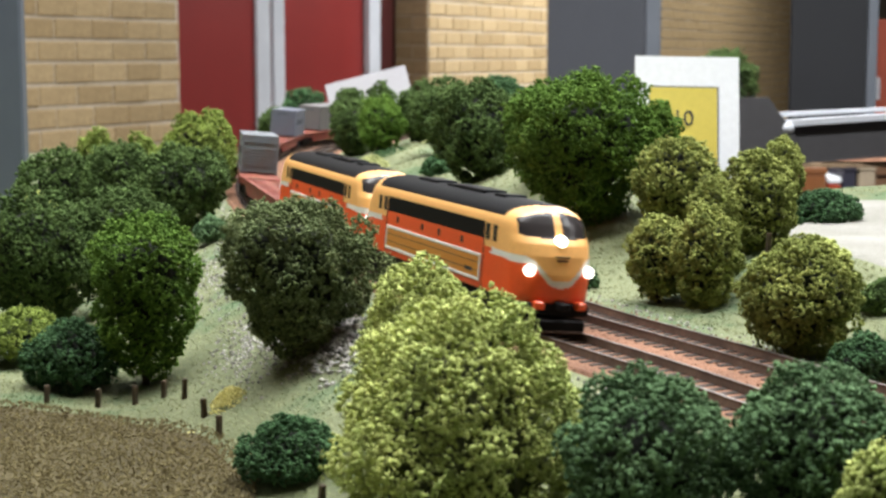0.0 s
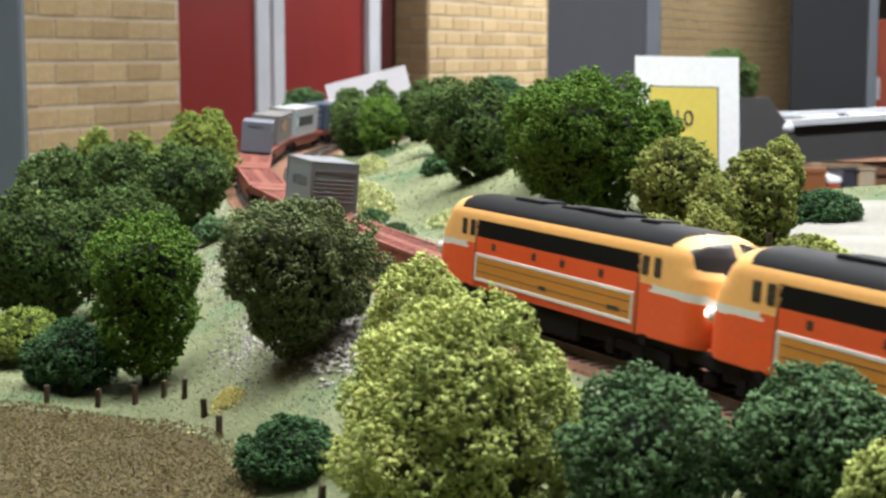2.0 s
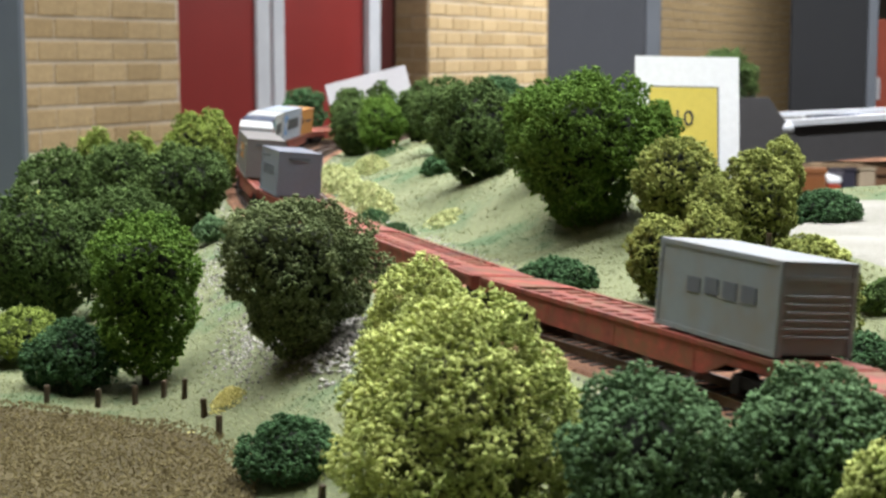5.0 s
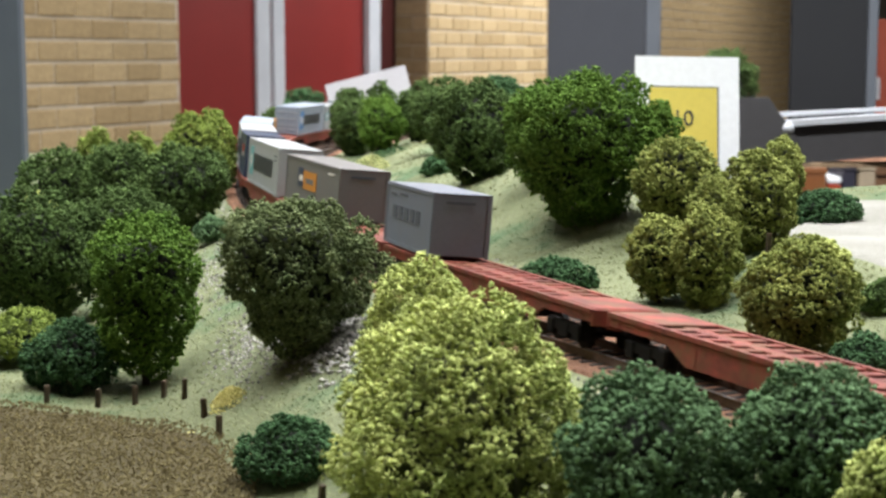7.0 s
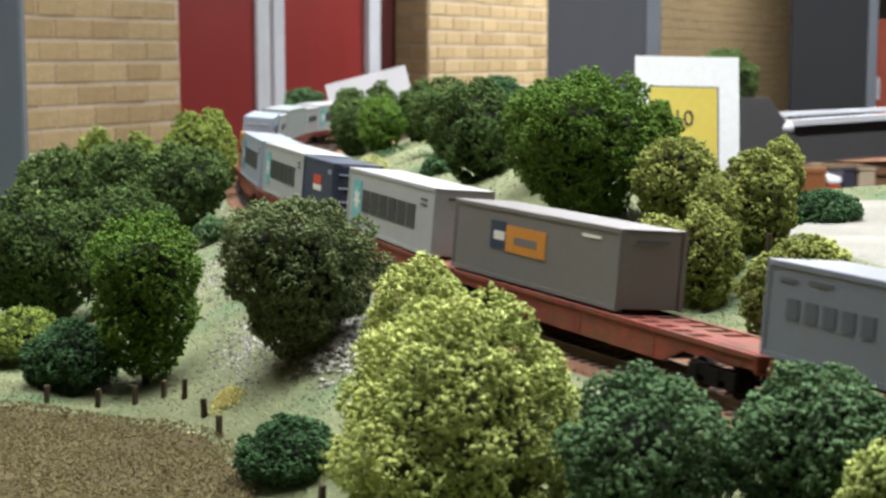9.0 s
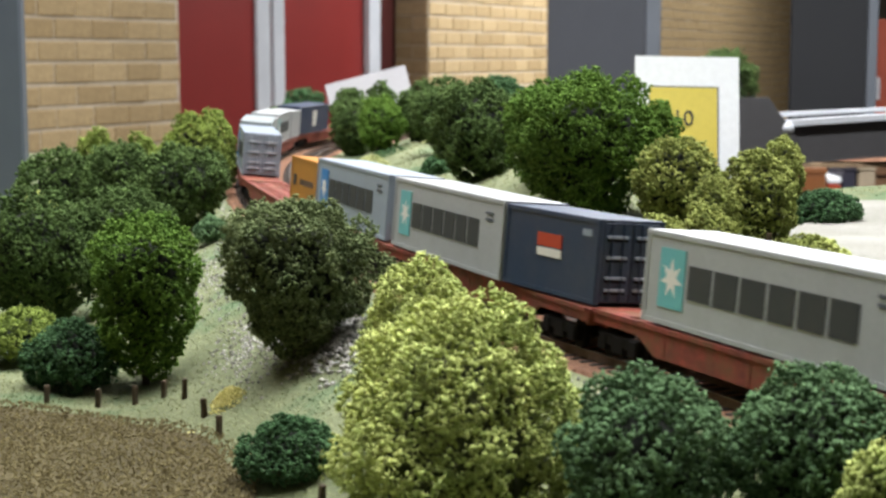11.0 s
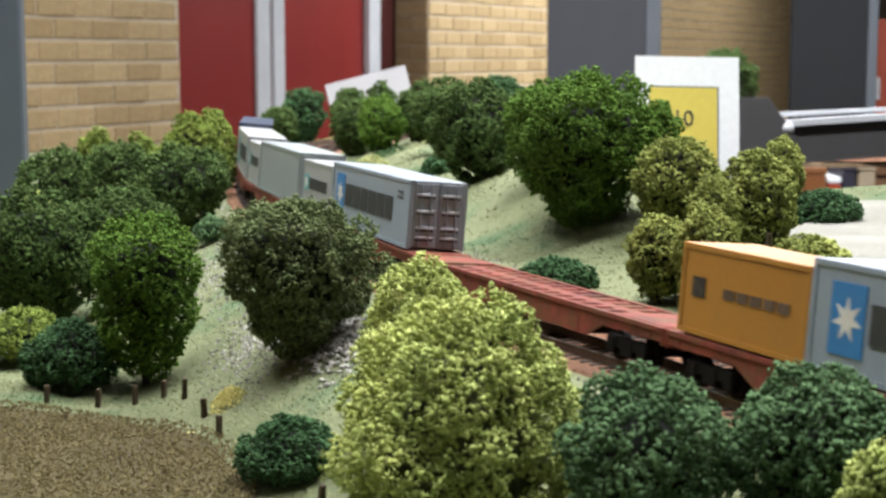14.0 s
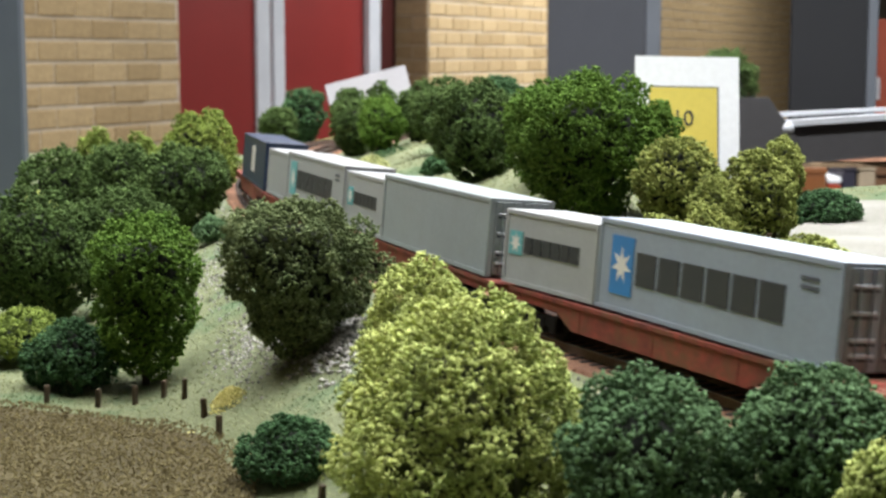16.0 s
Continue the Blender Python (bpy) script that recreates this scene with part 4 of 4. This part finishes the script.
            for k in range(4):
                mark("letter_bar", 0.26 + k * 0.15, 0.26 + k * 0.15 + 0.11, 0.46 + 0.02 * (k % 2), 0.66 - 0.03 * (k == 0), LETTER_GREY, lab="dark worn lettering block")
    ride(c, front, length, length * 0.12, pose(0, 0, 0.0178))
    return tagged(c, label, "shipping container", "containers of the train")



LOCO_L = 0.214


def loco(front):
    c = empty("locomotive")
    levels = np.concatenate([np.arange(12.6, 44.5, 0.5), np.linspace(44.5, 50.6, 15)])

    def half_len(z):
        return np.interp(z, [12, 15, 24, 31, 35.5, 38.5, 43, 46.5, 48.3, 49.6, 50.6], [102.5, 103.8, 104.4, 103.8, 102.2, 99.4, 96.8, 94.2, 91.5, 87.5, 81])

    def half_wid(z):
        if z < 40:
            return 16.6
        return max(3.0, 16.6 * math.sqrt(max(0, 1 - max(0, (z - 40) / 10.6) ** 2.6)))

    def outline(z):
        hl, hw = half_len(z), half_wid(z)
        n = np.interp(z, [12, 30, 44, 50], [15, 16.5, 16, 14])
        pts = []
        ph = np.linspace(-math.pi / 2, math.pi / 2, 65)
        for a in ph:
            pts.append((hl - n + n * abs(math.cos(a)) ** 0.78, hw * math.copysign(abs(math.sin(a)) ** 0.78, a)))
        for x in np.linspace(hl - n, -(hl - n), 86)[1:-1]:
            pts.append((x, hw))
        for x, y in reversed(pts[:65]):
            pts.append((-x, y))
        for x in np.linspace(-(hl - n), hl - n, 86)[1:-1]:
            pts.append((x, -hw))
        return pts

    def kind(x, y, z):
        a, w = abs(x), abs(y)
        nose = a > half_len(z) - 16
        zs = 20.2 + 9.0 * float(step(np.array(w), 2.0, 14.0)) if nose else 29.2 + (half_len(z) - 16 - a) * 0.02
        if z > 44.6 and a < 85.5 - 0.025 * w * w:
            return 4
        if a > half_len(z) - 11 and 37.6 + 0.004 * w * w < z < 47.4 - 0.02 * max(0, w - 2.5) ** 2 and 1.5 < w < 14.6:
            return 3
        if a > 70:
            return 2 if abs(z - zs) < 1.35 else (0 if z < zs else 1)
        if a > 62:
            return 0 if z < 30.5 else 1
        if z < 33.4:
            return 0
        return 5 if z < 40.6 else 1

    groups, cache = {}, {}
    rows = [outline(z) for z in levels]
    n = len(rows[0])

    def vert(k, i, j):
        key = (i, j % n)
        if k not in groups:
            groups[k], cache[k] = bmesh.new(), {}
        if key not in cache[k]:
            x, y = rows[i][j % n]
            cache[k][key] = groups[k].verts.new((x / 1000, y / 1000, levels[i] / 1000))
        return cache[k][key]
    for i in range(len(levels) - 1):
        for j in range(n):
            (x0, y0), (x1, y1) = rows[i][j], rows[i + 1][(j + 1) % n]
            k = kind((x0 + x1) / 2, (y0 + y1) / 2, (levels[i] + levels[i + 1]) / 2)
            xm, ym = (x0 + x1) / 2, (y0 + y1) / 2
            k = (k, (xm > 0) if k in (2, 3) else 0, (ym > 0) if k == 3 else 0)
            vert(k, i, j)
            groups[k].faces.new((vert(k, i, j), vert(k, i, j + 1), vert(k, i + 1, j + 1), vert(k, i + 1, j)))
    roof_key, low_key = (4, 0, 0), (0, 0, 0)
    groups[roof_key].faces.new([vert(roof_key, len(levels) - 1, j) for j in range(n)])
    groups[low_key].faces.new([vert(low_key, 0, j) for j in range(n)][::-1])
    for k, (nm, m, lab) in enumerate((("lower_body", ORANGE_RED, "glossy orange-red lower body"), ("upper_body", CREAM, "orange-cream cab and cantrail"),
                                      ("nose_stripe", WHITE, "white swept nose stripe"), ("windscreen", GLASS, "dark windscreen"),
                                      ("roof", ROOF, "charcoal black roof"), ("grille_band", BLACK, "long black grille band"))):
        for key in sorted(q for q in groups if q[0] == k):
            part(nm, groups[key], m, c, lab, smooth=True)
    u = lambda x0, x1, y0, y1, z0, z1, b=0.0: box(x0 / 1000, x1 / 1000, y0 / 1000, y1 / 1000, z0 / 1000, z1 / 1000, b / 1000)
    for sy in (-1, 1):
        def side(x0, x1, z0, z1, out, b=0.0):
            ya, yb = sy * 16.4, sy * (16.6 + out)
            return u(x0, x1, min(ya, yb), max(ya, yb), z0, z1, b)
        part("side_panel", side(-60, 59, 16.6, 25.6, 0.35, 0.2), OCHRE, c, "ochre side panel")
        frame_bm = bmesh.new()
        for x0, x1, z0, z1 in ((-61.4, 60.4, 25.4, 26.8), (-61.4, 60.4, 15.4, 16.8), (-61.4, -60, 16.8, 25.4), (59, 60.4, 16.8, 25.4)):
            ya, yb = sy * 16.4, sy * 17.1
            add_box(frame_bm, x0 / 1000, x1 / 1000, min(ya, yb) / 1000, max(ya, yb) / 1000, z0 / 1000, z1 / 1000, 0.0002)
        part("panel_frame", frame_bm, WHITE, c, "raised white panel border")
        for z in (19.2, 22.8):
            part("panel_groove", side(-59, 58, z, z + 0.35, 0.45), RUST, c)
        for x, w in ((-6, 5), (44, 8)):
            part("lettering_bar", side(x, x + w, 18.6, 20.2, 0.5), BARK, c, "dark illegible lettering")
        for x in (-48, -14, 8, 36):
            part("porthole", side(x, x + 3, 29, 32, 0.25, 0.3), BARK, c, "small dark side window")
        for e in (-1, 1):
            for x in (64, 71.5):
                xa, xb = e * x, e * (x + 4.2)
                part("cab_window", side(min(xa, xb), max(xa, xb), 33.5, 40.2, 0.2, 0.4), GLASS, c, "dark cab side window")
            xa, xb = e * 62.2, e * 62.7
            part("door_edge", side(min(xa, xb), max(xa, xb), 12, 40, 0.25), RUST, c)
            part("step_ladder", side(min(e * 66, e * 70), max(e * 66, e * 70), 9.6, 13.2, 0.3), STEEL_DARK, c)
    for e in (-1, 1):
        lamp_m = LIT if e > 0 else WHITE
        for y in (-12.2, 12.2):
            bm = bmesh.new()
            add_cyl(bm, Matrix.Translation((e * 0.1003, y / 1000, 0.0252)) @ Matrix.Rotation(math.pi / 2, 4, "Y") @ Matrix.Rotation(math.radians(-e * 25 * (1 if y > 0 else -1)), 4, "X"), 0.0022, 0.0045, 20)
            part("headlight", bm, lamp_m, c, "round headlight" if e < 0 else "lit white headlight", True)
        bm = bmesh.new()
        bmesh.ops.create_uvsphere(bm, u_segments=16, v_segments=10, radius=0.0026, matrix=Matrix.Translation((e * 0.1008, 0, 0.0368)))
        part("top_light", bm, lamp_m, c, "lamp above the nose")
        for z, w in ((31.0, 2.8), (29.6, 2.2)):
            xa, xb = e * 102, e * 104.3
            part("number_bar", u(min(xa, xb), max(xa, xb), -w, w, z - 0.35, z + 0.35), RUST, c, "illegible nose lettering")
        xa, xb = e * 90, e * 103.5
        part("buffer_beam", u(min(xa, xb), max(xa, xb), -13.5, 13.5, 7.5, 12.8, 0.8), STEEL_DARK, c)
        for y in (-9, 0, 9):
            xa, xb = e * 102, e * (106.5 if y else 111)
            part("coupler" if y == 0 else "buffer", u(min(xa, xb), max(xa, xb), y - 2, y + 2, 10.4, 13.6, 0.6), ORANGE_RED if y else STEEL_DARK, c)
        xa, xb = e * 98, e * 106.5
        part("plough", u(min(xa, xb), max(xa, xb), -11, 11, 1.8, 6.6, 0.8), STEEL_DARK, c)
        xa, xb = e * 103, e * 107.2
        part("front_step", u(min(xa, xb), max(xa, xb), -10, 10, 1.6, 2.3), RUST, c)
    part("underframe", u(-92, 92, -13.5, 13.5, 5.5, 12.8, 0.5), STEEL_DARK, c)
    part("fuel_tank", u(-22, 22, -14.5, 14.5, 2.4, 12.7, 1.2), STEEL_DARK, c)
    for x in (-62, 62):
        bogie(c, x / 1000, 0.0057, 0.036, 0.0128)
    # roof gear
    for x, w, h in ((-40, 12, 1.2), (-8, 6, 1.0), (15, 16, 1.4), (48, 5, 1.1)):
        part("roof_fan", u(x - w, x + w, -5.5, 5.5, 49.3, 50.3 + h, 0.5), ROOF, c)
    for x in np.arange(-66, 67, 12.0):
        bm = bmesh.new()
        add_box(bm, (x - 0.25) / 1000, (x + 0.25) / 1000, -0.0045, 0.0045, 0.0500, 0.0504)
        part("roof_seam", bm, ROOF, c)
    ride(c, front, LOCO_L, 0.045)
    return tagged(c, "orange-red and cream streamlined diesel model with black roof", "locomotive", "locomotives of the train")



loco(0.725)
loco(0.931)
for s in (1.148, 1.366, 1.588, 1.811, 2.035, 2.251, 2.458, 2.675, 2.894, 3.112, 3.334, 3.556, 3.778):
    wagon(s)
SHORT, LONG = 0.0696, 0.14
container(1.38, SHORT, 0.0295, BLUE_GREY, "ribbed", label="weathered blue-grey short container with ribbed end")
container(1.962, SHORT, 0.0295, DARK_GREY, "slate", label="slate grey short container with dark lettering blocks")
container(2.120, 0.135, 0.0295, BROWN_GREY, "two_tone", label="brown-grey long container with blue and orange emblem")
container(2.2815, 0.143, 0.0315, WARM_GREY, "teal", label="warm grey long container with teal star emblem")
container(2.4575, SHORT, 0.0315, NAVY, "flag", True, label="navy blue short container with red and white emblem")
container(2.5275, 0.134, 0.0325, WARM_GREY, "teal", label="warm grey long container with teal star emblem")
container(2.674, LONG, 0.0325, MAIN_GREY, "blue", True, label="light grey long container with blue star emblem")
container(2.8145, SHORT, 0.0295, AMBER, "amber", label="amber yellow short container with brown emblem")
container(3.122, LONG, 0.0325, MAIN_GREY, "blue", True, label="light grey long container with blue star emblem")
container(3.263, SHORT, 0.0295, WARM_GREY, "teal", label="light grey short container with small teal emblem")
container(3.345, LONG, 0.0325, GREEN_GREY, "plain", True, label="plain green-grey long container with door bars")
container(3.4865, SHORT, 0.0295, WARM_GREY, "teal", label="light grey short container with small teal emblem")
container(3.56, LONG, 0.0315, WARM_GREY, "teal", label="warm grey long container with teal star emblem")
container(3.702, SHORT, 0.0295, WARM_GREY, "plain", label="light grey plain short container")
container(3.782, LONG, 0.0325, NAVY, "tall_mark", label="navy blue long container with tall white emblem")





# ---- small things on the ground ----
FIELD_PATCH = patch("ploughed_field", -0.19, 0.545, 0.125, 0.148, 0.0022, FIELD, "brown ploughed field of coarse scatter", 0.35, 72, 0.035, 0.0005)
SAND_PATCH = patch("sand_patch", 0.262, 0.78, 0.085, 0.15, 0.002, SAND, "white sandy clearing on the hillside", 0.1, 60, 0.06, 0.0003)


def post(x, y, h=0.0075, lean=0.0):
    p = empty("fence_post", pose(x, y, ground_at(x, y), lean, lean * 0.7, random.uniform(0, 90)))
    bm = bmesh.new()
    add_box(bm, -0.0011, 0.0011, -0.0011, 0.0011, -0.003, h, 0.0003)
    part("stake", bm, WOOD_POST, p)
    tagged(p, "short brown wooden fence post at the field edge", "fence post", "fence posts round the field")


for px, py in ((-0.179, 0.697), (-0.156, 0.697), (-0.139, 0.697), (-0.126, 0.697), (-0.114, 0.681), (-0.1, 0.646), (-0.09, 0.619), (-0.053, 0.545), (-0.041, 0.515)):
    post(px, py, random.uniform(0.0075, 0.0092), random.uniform(-4, 4))
post(0.155, 0.745, 0.012, 2)
post(0.163, 0.765, 0.012, -2)


def pebbles(name, n, place, lo, hi, material, label):
    gen = np.random.default_rng(len(name) * 31 + n)
    base = bmesh.new()
    bmesh.ops.create_icosphere(base, subdivisions=1, radius=1)
    bv = np.array([v.co for v in base.verts])
    bf = np.array([[v.index for v in f.verts] for f in base.faces])
    base.free()
    p = place(gen, n)
    z = ground_z(p[:, 0], p[:, 1])
    r = gen.uniform(lo, hi, n)
    v = bv[None] * gen.uniform(0.6, 1.2, (n, len(bv), 1)) * (r[:, None] * gen.uniform(0.6, 1.1, (n, 3)))[:, None]
    v = v + np.stack([p[:, 0], p[:, 1], z + r * 0.25], 1)[:, None]
    f = bf[None] + (np.arange(n) * len(bv))[:, None, None]
    ob = raw_mesh(name, v.reshape(-1, 3), f.reshape(-1, 3), material)
    return tagged(ob, label, "stones", kind="stuff")


def island_colour(name, dark, light, rough=0.9):
    m, nt, b = mat(name, rough)
    g = nt.nodes.new("ShaderNodeNewGeometry")
    nt.links.new(ramp(nt, g.outputs["Random Per Island"], [(0, dark), (1, light)]), b.inputs["Base Color"])
    return m


PEBBLE = island_colour("pebble_grey", (0.12, 0.115, 0.1), (0.58, 0.56, 0.52))
BALLAST_STONE = island_colour("ballast_stone", (0.1, 0.045, 0.028), (0.4, 0.21, 0.13))
BLADE, nt, bs = mat("grass_blade", 0.95)
geo = nt.nodes.new("ShaderNodeNewGeometry")
straw = ramp(nt, geo.outputs["Random Per Island"], [(0, (0.17, 0.19, 0.092)), (1, (0.32, 0.335, 0.185))])
lush = ramp(nt, geo.outputs["Random Per Island"], [(0, (0.05, 0.1, 0.048)), (1, (0.11, 0.2, 0.095))])
where = ramp(nt, noise_fac(nt, 13, 6, 0.7), [(0.5, (0, 0, 0)), (0.62, (1, 1, 1))])
nt.links.new(mix(nt, where, straw, lush), bs.inputs["Base Color"])
bs.inputs["Specular IOR Level"].default_value = 0.1
SOIL_BIT = island_colour("field_scatter", (0.085, 0.067, 0.023), (0.165, 0.133, 0.05))
FLOWER = island_colour("yellow_flower", (0.62, 0.56, 0.17), (0.86, 0.8, 0.38))


def blob(cx, cy, sx, sy, turn=0.0):
    def f(gen, n):
        q = gen.normal(size=(n, 2)) * (sx, sy)
        c, s = math.cos(turn), math.sin(turn)
        return np.stack([cx + q[:, 0] * c - q[:, 1] * s, cy + q[:, 0] * s + q[:, 1] * c], 1)
    return f


pebbles("embankment_gravel", 1500, blob(-0.05, 0.675, 0.0085, 0.026, 0.35), 0.0006, 0.0019, PEBBLE, "pale grey gravel spilled on the embankment")
pebbles("embankment_rubble", 700, blob(-0.088, 0.725, 0.01, 0.03, 0.2), 0.0004, 0.0012, PEBBLE, "pale grey rubble on the embankment")
pebbles("bank_rubble", 500, blob(-0.125, 0.9, 0.012, 0.05, 0.2), 0.0005, 0.0014, PEBBLE, "pale grey rubble beside the track")


def along_track(gen, n):
    s = gen.uniform(0.35, 1.9, n)
    o = np.where(gen.random(n) < 0.5, gen.normal(-0.03, 0.003, n), gen.normal(SPACING + 0.031, 0.003, n))
    return np.array([on_line(a) + line_dirs(a)[1] * b for a, b in zip(s, o)])


pebbles("track_edge_stones", 1600, along_track, 0.0004, 0.0011, PEBBLE, "small pale stones along the ballast edge")

# loose ballast grains between and beside the rails
gen = np.random.default_rng(5)
n = 9000
s = gen.uniform(0.36, 1.5, n) ** 1.0
o = gen.uniform(-0.025, SPACING + 0.024, n)
keep = (np.abs(np.abs(o) - 0.00825) > 0.0016) & (np.abs(np.abs(o - SPACING) - 0.00825) > 0.0016)
s, o = s[keep], o[keep]
pts = np.array([on_line(a) + line_dirs(a)[1] * b for a, b in zip(s, o)])
v, f = clump_mesh(np.stack([pts[:, 0], pts[:, 1], np.full(len(s), RAIL - 0.0032)], 1), gen.uniform(0.0004, 0.0009, len(s)), gen)
tagged(raw_mesh("ballast_grains", v, f, BALLAST_STONE), "loose reddish brown ballast grains", "ballast", kind="stuff")

# clods on the field
p = np.stack([gen.uniform(-0.34, -0.05, 52000), gen.uniform(0.4, 0.72, 52000)], 1)
q = (p - (-0.19, 0.545)) @ np.array([[math.cos(0.35), -math.sin(0.35)], [math.sin(0.35), math.cos(0.35)]])
p = p[(q[:, 0] / 0.122) ** 2 + (q[:, 1] / 0.145) ** 2 < 1]
v, f = clump_mesh(np.stack([p[:, 0], p[:, 1], ground_z(p[:, 0], p[:, 1]) + 0.0028], 1), gen.uniform(0.0004, 0.0013, len(p)), gen)
tagged(raw_mesh("field_clods", v, f, SOIL_BIT), "fine brown and straw coloured field scatter", "soil", kind="stuff")


def blades(name, n, x0, x1, y0, y1, lo, hi, material, width=0.00028):
    gen = np.random.default_rng(n)
    p = np.stack([gen.uniform(x0, x1, n), gen.uniform(y0, y1, n)], 1)
    o = signed_offset(p[:, 0], p[:, 1])
    k = ((o < -0.033) | (o > SPACING + 0.034))
    q = (p - (-0.19, 0.545)) @ np.array([[math.cos(0.35), -math.sin(0.35)], [math.sin(0.35), math.cos(0.35)]])
    k &= (q[:, 0] / 0.122) ** 2 + (q[:, 1] / 0.145) ** 2 > 1
    k &= ((p[:, 0] - 0.262) / 0.083) ** 2 + ((p[:, 1] - 0.78) / 0.148) ** 2 > 1
    k &= ~((p[:, 0] > 0.195) & (p[:, 1] > 0.99))
    p = p[k]
    m = len(p)
    z = ground_z(p[:, 0], p[:, 1])
    h = gen.uniform(lo, hi, m)
    a = gen.uniform(0, 2 * math.pi, m)
    d = np.stack([np.cos(a), np.sin(a)], 1) * width
    tip = gen.normal(size=(m, 2)) * h[:, None] * 1.5
    v = np.stack([np.column_stack([p - d, z - 0.0003]), np.column_stack([p + d, z - 0.0003]), np.column_stack([p + tip, z + h])], 1)
    f = np.arange(m * 3).reshape(-1, 3)
    return tagged(raw_mesh(name, v.reshape(-1, 3), f, material), "short pale green static grass", "grass", kind="stuff")


blades("near_grass", 90000, -0.24, 0.24, 0.4, 0.95, 0.0004, 0.0013, BLADE, 0.00042)
blades("far_grass", 45000, -0.4, 0.3, 0.95, 1.75, 0.0006, 0.0018, BLADE, 0.0006)


def low_plant(name, cx, cy, rx, ry, h, n, leaf, material, label):
    gen = np.random.default_rng(int(abs(cx * 7919 + cy * 104729) * 1000) % 100000)
    q = gen.normal(size=(n, 2)) * 0.45
    q = q[(q ** 2).sum(1) < 1]
    x, y = cx + q[:, 0] * rx, cy + q[:, 1] * ry
    z = ground_z(x, y) + gen.uniform(0, 1, len(x)) * h * (1 - (q ** 2).sum(1))
    ob = empty(name, pose(cx, cy, ground_at(cx, cy)))
    v, f = clump_mesh(np.stack([x - cx, y - cy, z - ground_at(cx, cy)], 1), leaf * gen.uniform(0.6, 1.3, len(x)), gen)
    raw_mesh("foliage", v, f, material, ob)
    return tagged(ob, label, "plant", "low plants")


low_plant("flower_patch", -0.0915, 0.652, 0.0085, 0.010, 0.006, 900, 0.0008, FLOWER, "low clump of pale yellow flowers")
low_plant("flower_patch", -0.104, 0.628, 0.006, 0.006, 0.002, 60, 0.0006, FLOWER, "sparse clump of pale yellow flowers")
for x, y, rx, ry in ((-0.1, 1.44, 0.024, 0.05), (-0.085, 1.33, 0.022, 0.06), (-0.062, 1.23, 0.024, 0.05), (-0.072, 1.5, 0.022, 0.04), (-0.048, 1.15, 0.016, 0.04)):
    low_plant("pale_shrub", x, y, rx, ry, 0.016, 1300, 0.0018, LEAF_PALE, "low pale cream-green shrub inside the bend")
for x, y, rx, ry in ((-0.048, 1.09, 0.014, 0.03), (-0.03, 1.0, 0.014, 0.028), (-0.065, 1.62, 0.03, 0.05), (0.055, 0.745, 0.012, 0.02), (0.13, 0.86, 0.02, 0.05)):
    low_plant("green_shrub", x, y, rx, ry, 0.008, 420, 0.0015, LEAF_DEEP, "low dark green ground cover by the track")
for x, y, rx, ry in ((0.02, 1.7, 0.05, 0.05), (-0.13, 2.1, 0.05, 0.05), (0.0, 1.05, 0.014, 0.03), (0.215, 0.93, 0.03, 0.03)):
    low_plant("pale_shrub", x, y, rx, ry, 0.006, 420, 0.0016, LEAF_PALE, "low pale cream-green ground cover")

# boards and legs under the landscape
BOARD_WOOD = two_scale("board_wood", (0.25, 0.17, 0.1), (0.36, 0.25, 0.15), 8, 80, 0.7)
base = empty("baseboard", pose(0, 0, RAIL))
part("board", box(-0.75, 0.19, 0.2, 2.5, -0.1, -0.08), BOARD_WOOD, base)
part("board", box(0.192, 0.94, 0.2, 1.0, -0.1, -0.08), BOARD_WOOD, base)
part("board", box(0.21, 4.0, 2.14, 2.36, -0.042, -0.036), BOARD_WOOD, base, "shelf board for the storage tracks")
for x, y in ((-0.7, 0.3), (-0.7, 2.4), (0.15, 2.4), (0.9, 0.3), (0.9, 0.95), (0.22, 0.3)):
    part("leg", box(x - 0.02, x + 0.02, y - 0.02, y + 0.02, -RAIL, -0.1), BOARD_WOOD, base)
for x in (1.6, 3.9):
    part("leg", box(x - 0.02, x + 0.02, 2.2, 2.24, -RAIL, -0.042), BOARD_WOOD, base)
tagged(base, "plain timber baseboard on square legs", "baseboard")



# ---- sleepers, as pieces of the tracks ----
sl_me = bpy.data.meshes.new("sleeper")
_bm = box(-0.0014, 0.0014, -0.0145, 0.0145, -0.0042, -0.0028, 0.0003)
_bm.to_mesh(sl_me)
_bm.free()
sl_me.materials.append(SLEEPER)
for tr, off in tracks:
    far = bmesh.new()
    for s in np.arange(0.25, S_END, 0.0068):
        f, r = line_dirs(s)
        q = on_line(s) + r * off
        m = pose(q[0], q[1], RAIL + drop(s), 0, 0, math.degrees(math.atan2(f[1], f[0])) + random.uniform(-1.2, 1.2))
        if 0.35 < s < 1.75:
            ob = new("sleeper", sl_me)
            ob.parent = tr
            ob.matrix_world = m
        else:
            add_box(far, -0.0014, 0.0014, -0.0145, 0.0145, -0.0042, -0.0028, 0, 0, m)
    tagged(part("distant_sleepers", far, SLEEPER, tr), kind="stuff")

motions()
